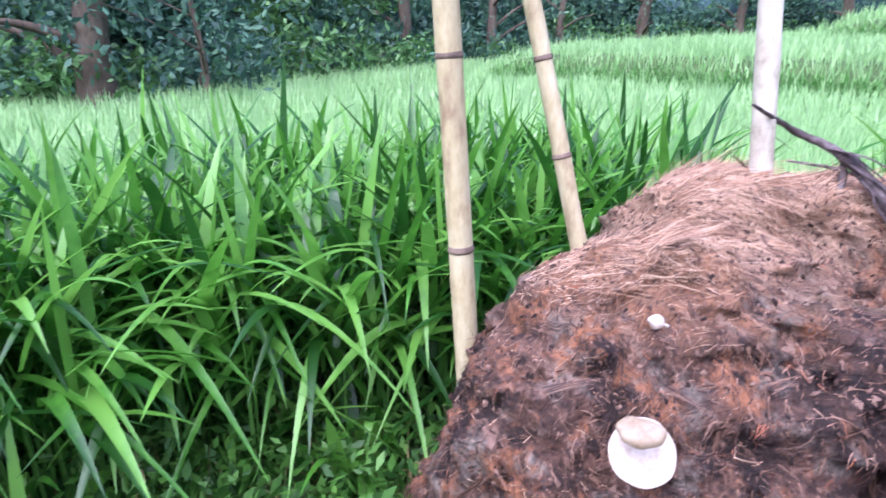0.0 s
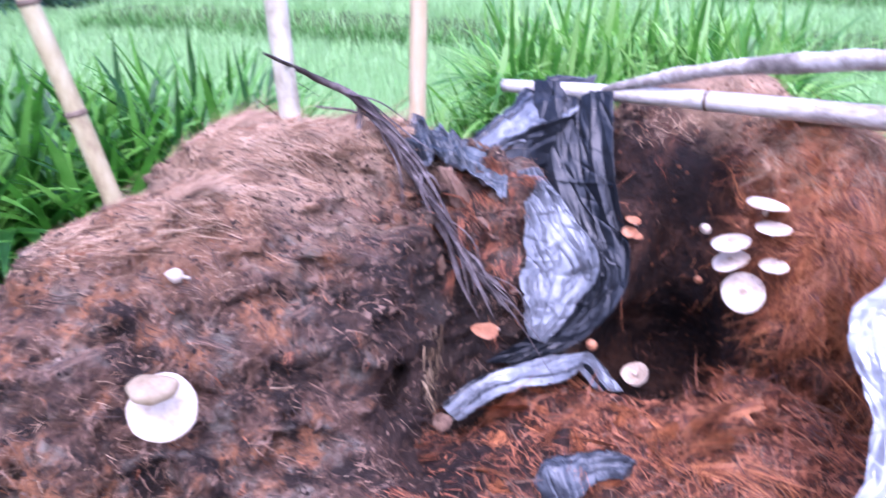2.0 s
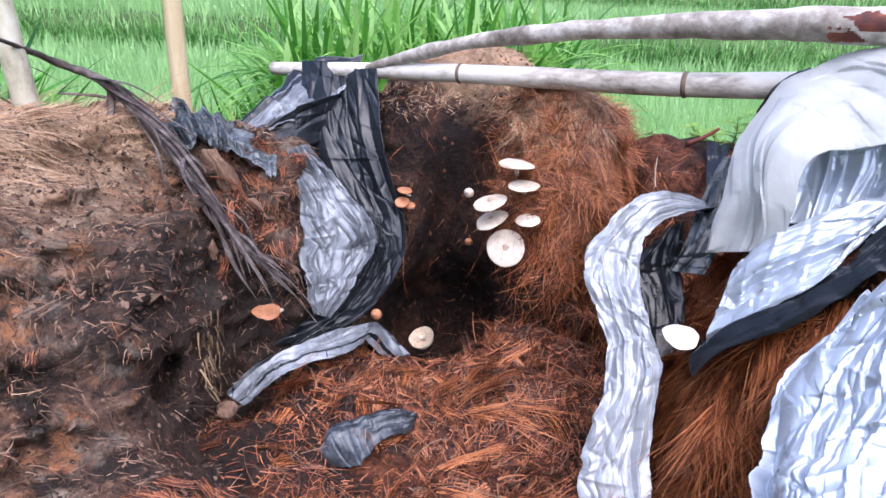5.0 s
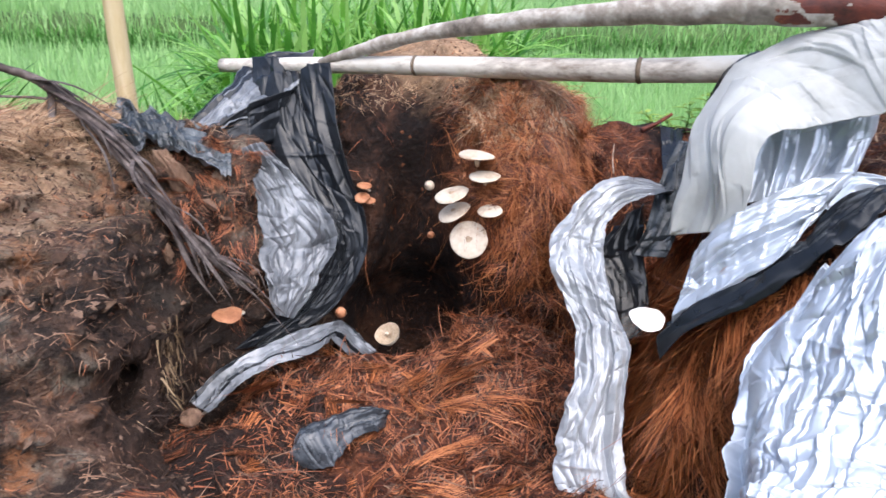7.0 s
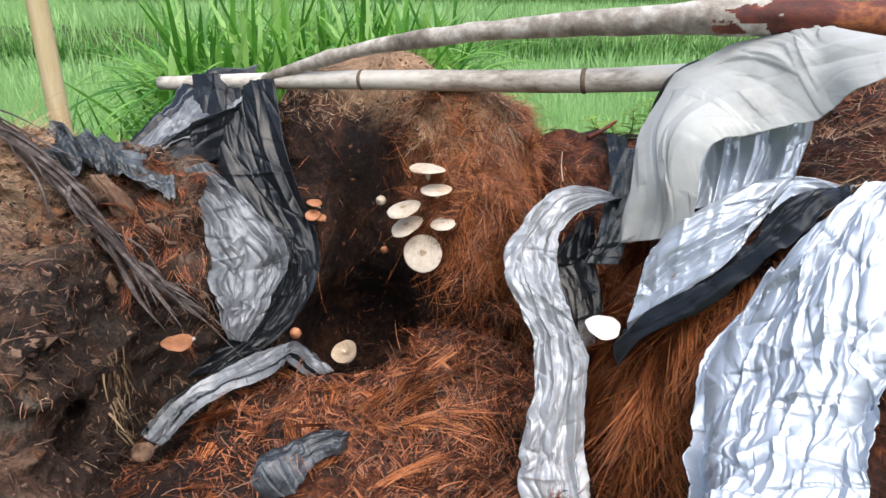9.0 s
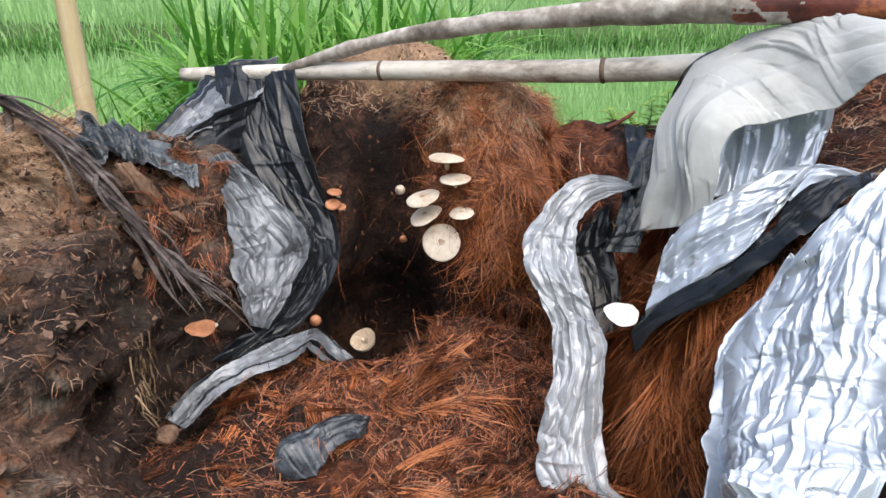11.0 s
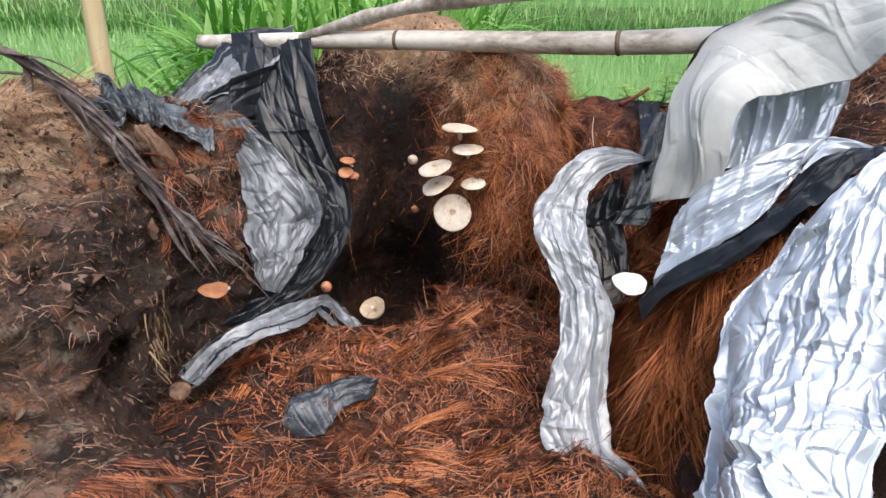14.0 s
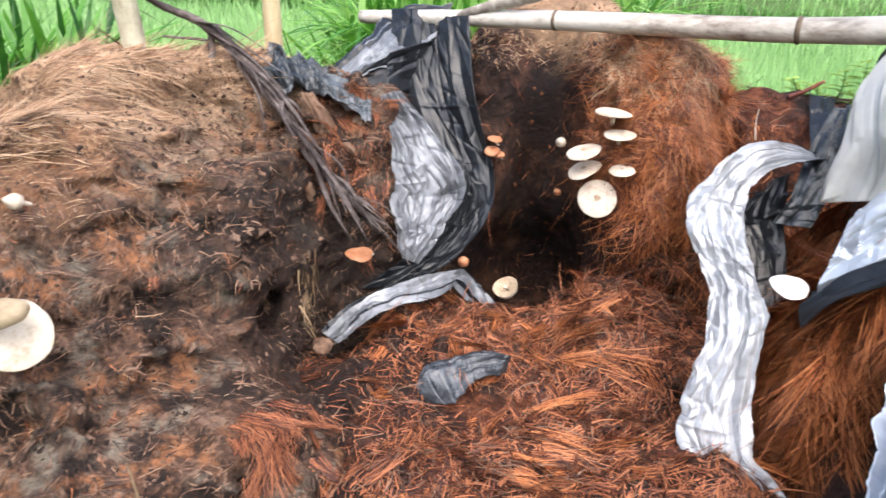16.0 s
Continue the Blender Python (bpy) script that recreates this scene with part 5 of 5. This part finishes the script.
for p, r, n, lab, kw in (
        ((-0.043, 1.310, 0.651), 0.0405, (-0.02, -0.86, 0.5), "flat round buff mushroom cap facing out, brown centre", dict(dome=0.12, wavy=0.015, seed=1)),
        ((-0.034, 1.320, 0.829), 0.038, (0.05, 0.02, 1), "wide pale mushroom cap seen edge on, topmost", dict(dome=0.18, seed=2, spot=False)),
        ((-0.016, 1.310, 0.789), 0.031, (0.0, -0.12, 1), "pale level mushroom cap under the topmost", dict(dome=0.15, seed=3, spot=False)),
        ((-0.081, 1.310, 0.747), 0.034, (-0.25, -0.25, 1), "pale tilted mushroom cap", dict(dome=0.18, seed=4)),
        ((-0.077, 1.320, 0.707), 0.034, (-0.35, -0.30, 1), "buff tilted mushroom cap below another", dict(dome=0.16, seed=5)),
        ((-0.001, 1.310, 0.717), 0.027, (-0.1, -0.18, 1), "small pale mushroom cap on a thin stem", dict(dome=0.15, seed=6)),
        ((0.272, 0.985, 0.659), 0.029, (-0.05, -0.20, 0.97), "pure white mushroom cap beside the silver film", dict(dome=0.1, wavy=0.07, seed=7, spot=False, mat=M_WHITECAP)),
        ((-0.497, 1.110, 0.538), 0.026, (0.15, -0.22, 1), "orange-brown bracket-like mushroom cap", dict(dome=0.12, mat=M_TANCAP, wavy=0.09, seed=8, spot=False)),
        ((-0.280, 1.370, 0.738), 0.017, (0.1, -0.1, 1), "small orange mushroom cap beside the black film", dict(dome=0.3, mat=M_TANCAP, seed=9, spot=False)),
        ((-0.283, 1.360, 0.714), 0.017, (0.1, -0.4, 0.9), "small orange mushroom cap in a cluster", dict(dome=0.3, mat=M_TANCAP, seed=10, spot=False)),
        ((-0.268, 1.370, 0.705), 0.012, (0.2, -0.3, 0.9), "tiny orange mushroom cap in a cluster", dict(dome=0.3, mat=M_TANCAP, seed=11, spot=False)),
        ((-0.512, 0.955, 0.406), 0.019, (0.05, -0.5, 0.8), "small tan mushroom cap low in the fibre", dict(dome=0.55, mat=M_HUSK, seed=12, spot=False))):
    mushroom(p, r, n, behind(p), lab, **kw)

p = (-0.222, 1.310, 0.412)
mushroom(p, 0.030, (0.35, 0.45, -0.8), behind(p, (0.0, 0.05, -0.05)), "mushroom fallen over, its brown gills showing", dome=0.7, hollow=0.5, seed=20, spot=False)
p = (-0.693, 0.488, 0.667)
mushroom(p, 0.0455, (0.52, -0.46, 0.72), behind(p, (-0.06, 0.04, -0.03)), "large creamy white mushroom cap on the old bed", mat=M_CREAM, dome=0.08, wavy=0.03, seed=21, spot=False)
p = (-0.684, 0.470, 0.708)
mushroom(p, 0.029, (0.30, -0.30, 0.9), behind(p, (-0.05, 0.05, -0.03)), "small beige cap overlapping the large white one", mat=M_BEIGECAP, dome=0.55, wavy=0.10, seed=22, spot=False, squash=0.8)
pup((-0.803, 0.624, 0.781), 0.0115, "small white mushroom button on the old bed")
pup((-0.136, 1.360, 0.750), 0.0105, "small buff mushroom button on the open face")
pup((-0.133, 1.370, 0.634), 0.008, "tiny brown mushroom button on the open face", M_TANCAP)
pup((-0.308, 1.240, 0.493), 0.012, "small tan mushroom button beside the film", M_TANCAP)


# ---- loose fibre ----
def near(x, y, z, r):
    return lambda p: np.exp(-(((p - np.array([x, y, z])) / r) ** 2).sum(1))


def above(z):
    return lambda p: (p[:, 2] > z) * 1.0


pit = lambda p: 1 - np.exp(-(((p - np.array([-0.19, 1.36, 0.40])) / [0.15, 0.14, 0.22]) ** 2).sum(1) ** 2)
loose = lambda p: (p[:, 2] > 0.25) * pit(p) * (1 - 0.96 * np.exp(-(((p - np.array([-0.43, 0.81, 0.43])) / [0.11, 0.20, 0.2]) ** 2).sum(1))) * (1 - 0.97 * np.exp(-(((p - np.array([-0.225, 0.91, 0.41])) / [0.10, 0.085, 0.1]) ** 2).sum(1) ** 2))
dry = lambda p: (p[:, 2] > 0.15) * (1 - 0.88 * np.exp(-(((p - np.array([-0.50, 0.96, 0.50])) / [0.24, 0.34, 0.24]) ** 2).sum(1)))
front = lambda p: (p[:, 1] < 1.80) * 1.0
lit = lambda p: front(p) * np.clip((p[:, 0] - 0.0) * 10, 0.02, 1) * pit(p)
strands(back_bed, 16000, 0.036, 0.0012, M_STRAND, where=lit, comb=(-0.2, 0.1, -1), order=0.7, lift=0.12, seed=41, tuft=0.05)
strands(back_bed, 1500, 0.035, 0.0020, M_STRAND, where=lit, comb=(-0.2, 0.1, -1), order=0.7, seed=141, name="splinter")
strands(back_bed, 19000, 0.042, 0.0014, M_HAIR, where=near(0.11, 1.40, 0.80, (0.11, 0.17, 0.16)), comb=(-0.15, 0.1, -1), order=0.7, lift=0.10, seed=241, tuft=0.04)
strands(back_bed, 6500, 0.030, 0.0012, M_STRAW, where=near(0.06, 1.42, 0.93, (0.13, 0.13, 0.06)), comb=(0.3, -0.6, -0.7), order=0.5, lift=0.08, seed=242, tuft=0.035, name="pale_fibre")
strands(back_bed, 3000, 0.045, 0.0014, M_DARKSTRAND, where=lit, order=0.4, seed=42, name="dark_fibre")
strands(back_bed, 5000, 0.022, 0.0010, M_STRAW, where=above(0.88), order=0.4, lift=0.1, tuft=0.03, seed=43, name="pale_fibre")
strands(floor_bed, 30000, 0.027, 0.0018, M_STRAND, where=loose, comb=(0.5, -0.4, -0.1), order=0.25, lift=0.13, curl=0.14, seed=44, tuft=0.045)
strands(floor_bed, 7000, 0.042, 0.0023, M_STRAND, where=loose, comb=(0.6, -0.3, -0.1), order=0.3, lift=0.13, seed=144, name="splinter", tuft=0.06)
strands(floor_bed, 14000, 0.011, 0.0030, M_STRAND, where=loose, order=0.2, lift=0.2, curl=0.8, seed=145, name="fibre_dust", seg=2)
strands(floor_bed, 9000, 0.035, 0.0020, M_DARKSTRAND, where=loose, order=0.2, seed=45, name="dark_fibre")
wisps(floor_bed, 620, 22, 0.042, 0.007, 0.0021, M_STRAND, where=loose, comb=(0.5, -0.5, 0), order=0.25, lift=0.22, seed=160)
wisps(floor_bed, 130, 24, 0.048, 0.006, 0.0018, M_HAIR, where=loose, comb=(0.4, -0.6, 0), order=0.25, lift=0.22, seed=161)
wisps(floor_bed, 150, 26, 0.060, 0.007, 0.0017, M_HAIR, where=lambda p: loose(p) * (p[:, 1] < 0.88) * (p[:, 0] > -0.40), comb=(0.5, -0.4, 0), order=0.2, lift=0.25, seed=171)
for spot, comb, seed in (((-0.02, 1.02, 0.45), (1, -0.35, -0.2), 61), ((-0.12, 1.12, 0.44), (-0.3, -1, -0.2), 62), ((-0.33, 1.02, 0.40), (-0.25, -1, -0.3), 63), ((0.05, 1.18, 0.5), (-0.5, -0.7, -0.6), 64), ((-0.05, 0.80, 0.44), (0.9, 0.2, 0), 65)):
    wisps(floor_bed, 14, 40, 0.08, 0.008, 0.0016, M_HAIR, where=near(*spot, (0.10, 0.06, 0.08)), comb=comb, order=0.85, lift=0.22, seed=seed, name="fibre_tuft")


def uncovered(p):
    """The combed fibre that shows between the films of the covered bed."""
    x, y, z = p.T
    below = z < np.interp(x, (0.20, 0.28, 0.314, 0.391, 0.457, 0.517), (0.80, 0.614, 0.665, 0.72, 0.78, 0.84)) - 0.012
    beside = (x < np.interp(z, (0.50, 0.565, 0.605, 0.647, 0.705, 0.781, 0.878), (0.29, 0.313, 0.335, 0.357, 0.383, 0.439, 0.541)) - 0.015) | (y > 0.86)
    return (below | (x < 0.30)) & beside


strands(right_bed, 26000, 0.055, 0.0021, M_HAIR, where=lambda p: near(0.34, 0.92, 0.56, (0.16, 0.30, 0.26))(p) * uncovered(p), comb=(-0.05, -0.6, -1), order=0.88, lift=0.06, seed=46, tuft=0.05)
strands(right_bed, 5000, 0.075, 0.0022, M_HAIR, where=lambda p: near(0.34, 0.92, 0.56, (0.16, 0.30, 0.26))(p) * uncovered(p), comb=(-0.05, -0.6, -1), order=0.97, lift=0.06, seed=146, name="splinter")
wisps(right_bed, 420, 30, 0.085, 0.008, 0.0022, M_HAIR, where=lambda p: near(0.34, 0.86, 0.64, (0.12, 0.20, 0.12))(p) * uncovered(p), comb=(-0.05, -0.6, -1), order=0.93, lift=0.12, seed=162)
strands(right_bed, 5000, 0.05, 0.0017, M_DARKSTRAND, where=lambda p: (p[:, 2] > 0.3) * (uncovered(p) | (p[:, 0] > 0.65)), order=0.4, seed=47, name="dark_fibre")
strands(left_bed, 30000, 0.018, 0.0016, M_DARKSTRAND, where=dry, comb=(0.3, -0.2, -0.6), order=0.4, lift=0.10, seed=48, name="dark_fibre")
strands(left_bed, 22000, 0.020, 0.0008, M_STRAW, where=lambda p: np.clip((p[:, 2] - 0.78) * 10, 0.03, 1) * np.clip((-0.62 - p[:, 0]) * 8, 0.05, 1), comb=(0.5, 0.9, -0.3), order=0.8, lift=0.03, seed=49, name="pale_fibre", tuft=0.05)
strands(left_bed, 3500, 0.060, 0.0012, M_STRAW, where=lambda p: np.clip((p[:, 2] - 0.80) * 8, 0.0, 1) * (p[:, 0] < -0.80), comb=(0.5, 0.9, -0.3), order=0.97, lift=0.02, curl=0.2, seed=249, name="pale_fibre")
strands(left_bed, 1500, 0.020, 0.0016, M_STRAND, where=dry, comb=(0.5, -0.3, -0.7), order=0.5, lift=0.12, seed=50)
wisps(left_bed, 40, 40, 0.055, 0.007, 0.0013, M_STRAND, where=near(-0.43, 0.63, 0.48, (0.045, 0.06, 0.05)), comb=(0.35, -0.45, -1), order=0.93, lift=0.22, seed=51, name="fibre_tuft")
wisps(left_bed, 260, 18, 0.035, 0.006, 0.0014, M_DARKSTRAND, where=dry, comb=(0.5, 0.4, -0.6), order=0.4, lift=0.12, seed=163)
wisps(left_bed, 45, 16, 0.035, 0.008, 0.0012, M_STRAND, where=lambda p: dry(p) * (p[:, 2] < 0.75), comb=(0.5, 0.4, -0.6), order=0.4, lift=0.06, seed=164)
wisps(left_bed, 16, 40, 0.08, 0.010, 0.0013, M_STRAW, where=lambda p: np.clip((p[:, 2] - 0.78) * 12, 0, 1) * (p[:, 0] < -0.90) * (p[:, 1] < 1.12), comb=(0.5, 0.9, -0.25), order=0.95, lift=0.015, seed=165)
crumbs(left_bed, 14000, 0.0034, M_CRUST, where=dry, seed=166, flat=0.7)
crumbs(left_bed, 500, 0.0075, M_CRUST, where=lambda p: dry(p) * (p[:, 2] < 0.78), seed=167, flat=0.6, name="clod")
crumbs(back_bed, 1200, 0.0035, M_DARKCRUMB, where=front, seed=168)
crumbs(floor_bed, 3000, 0.0035, M_DARKCRUMB, where=loose, seed=169)
strands(left_bed, 170, 0.030, 0.0034, M_SHRED, where=near(-0.52, 1.00, 0.50, (0.04, 0.04, 0.05)), comb=(0.1, -0.2, -1), order=0.95, lift=0.06, curl=0.15, seed=52, name="wood_shred", label="pale shreds of rotten wood")
wisps(left_bed, 60, 26, 0.05, 0.006, 0.0013, M_STRAND, where=near(-0.58, 1.24, 0.76, (0.12, 0.12, 0.12)), comb=(0.3, -0.4, -1), order=0.6, lift=0.2, seed=170)
strands(left_bed, 700, 0.026, 0.0011, M_STRAND, where=near(-0.55, 1.27, 0.74, (0.14, 0.14, 0.12)), comb=(0.3, -0.3, -1), order=0.6, seed=53, name="fibre_tuft")
strands(right_bed, 5000, 0.035, 0.0013, M_STRAND, where=near(0.85, 1.35, 0.92, (0.35, 0.3, 0.2)), order=0.3, seed=54, name="fibre_tuft")
strands(right_bed, 2500, 0.040, 0.0015, M_STRAW, where=near(0.85, 1.35, 0.88, (0.25, 0.3, 0.06)), order=0.3, seed=55, name="pale_fibre")


def husk(at, size, turn, label):
    """A lump of old palm husk half sunk in the bed."""
    u, w = np.meshgrid(np.linspace(0, np.pi, 30), np.linspace(0, 2 * np.pi, 48, endpoint=False), indexing="ij")
    p = np.stack([np.sin(u) * np.cos(w), np.sin(u) * np.sin(w), np.cos(u)], -1).reshape(-1, 3)
    p = p * (1 + 0.30 * layered(p * [1.6, 1.6, 0.7] + np.array(at) * 9, 2.2, 4, 4))[:, None] * np.array(size)
    p = p @ np.array(Euler([radians(a) for a in turn]).to_matrix()).T + np.array(at)
    i, j = np.meshgrid(np.arange(29), np.arange(48), indexing="ij")
    k = (j + 1) % 48
    q = np.stack([i * 48 + j, (i + 1) * 48 + j, (i + 1) * 48 + k, i * 48 + k], -1).reshape(-1, 4)
    tagged(new("palm_husk", mesh_data("palm_husk", p, q, [M_HUSK])), label, "husk", "husks in the old bed")


husk((-0.626, 1.215, 0.788), (0.022, 0.020, 0.048), (10, -25, 0), "tan lump of old palm husk in the bed")
husk((-0.606, 1.100, 0.670), (0.014, 0.012, 0.026), (0, -15, 0), "small pale lump of palm husk in the bed")
husk((-0.558, 1.250, 0.756), (0.016, 0.016, 0.034), (0, 20, 0), "reddish lump of palm husk in the bed")


# ---- small growth and litter between the beds ----
def sprig(at, height, label):
    """A small weed with a stem and paired leaves."""
    ob = thing("weed_sprig", label, "weed", "weeds behind the beds", at=at)
    r = np.random.default_rng(int(abs(at[0]) * 1000))
    a = np.array(at)
    top = a + np.array([r.normal(0, 0.02), r.normal(0, 0.02), height])
    mid = (a + top) / 2 + np.array([0.01, 0, 0])
    part("stem", tube_data("stem", [tuple(a), tuple(mid), tuple(top)], (0.002, 0.0016, 0.0008), M_WEED, sides=5, n=8), ob)
    c = spline([a, mid, top], 9)
    for k in range(2, 9):
        for sgn in (-1, 1):
            w = np.array([sgn * math.cos(k * 1.3), math.sin(k * 1.3) * sgn, 0.35])[None]
            v, q = blades(c[k][None], w / np.linalg.norm(w), np.array([0.040]), np.array([0.016]), np.array([0.3]), 4, 0.3)
            part("leaf", mesh_data("leaf", v, q, [M_SPRIG]), ob)


for p, h in (((0.417, 1.620, 0.813), 0.09), ((0.392, 1.660, 0.795), 0.07), ((0.451, 1.600, 0.827), 0.10), ((0.363, 1.700, 0.804), 0.06)):
    sprig(p, h, "small yellow-green weed growing between the beds")


def twig(points, radius, label, name="twig", mat=None):
    ob = thing(name, label, "twig", at=points[0])
    part("shaft", tube_data("shaft", points, (radius, radius * 0.9, radius * 0.6), mat or M_FROND, sides=7, n=14, rough=radius * 0.15), ob)


twig([(0.330, 1.600, 0.839), (0.362, 1.600, 0.857), (0.395, 1.600, 0.881)], 0.006, "short reddish-brown stalk lying between the beds", mat=M_WOUND)
twig([(0.256, 1.440, 0.775), (0.252, 1.450, 0.805), (0.253, 1.460, 0.836)], 0.0013, "thin pale stalk standing in the fibre", mat=M_STEM)
twig([(-0.510, 0.443, 0.507), (-0.466, 0.409, 0.506), (-0.538, 0.467, 0.527)], 0.0022, "pale root fibre curling out of the old bed", mat=M_SHRED)
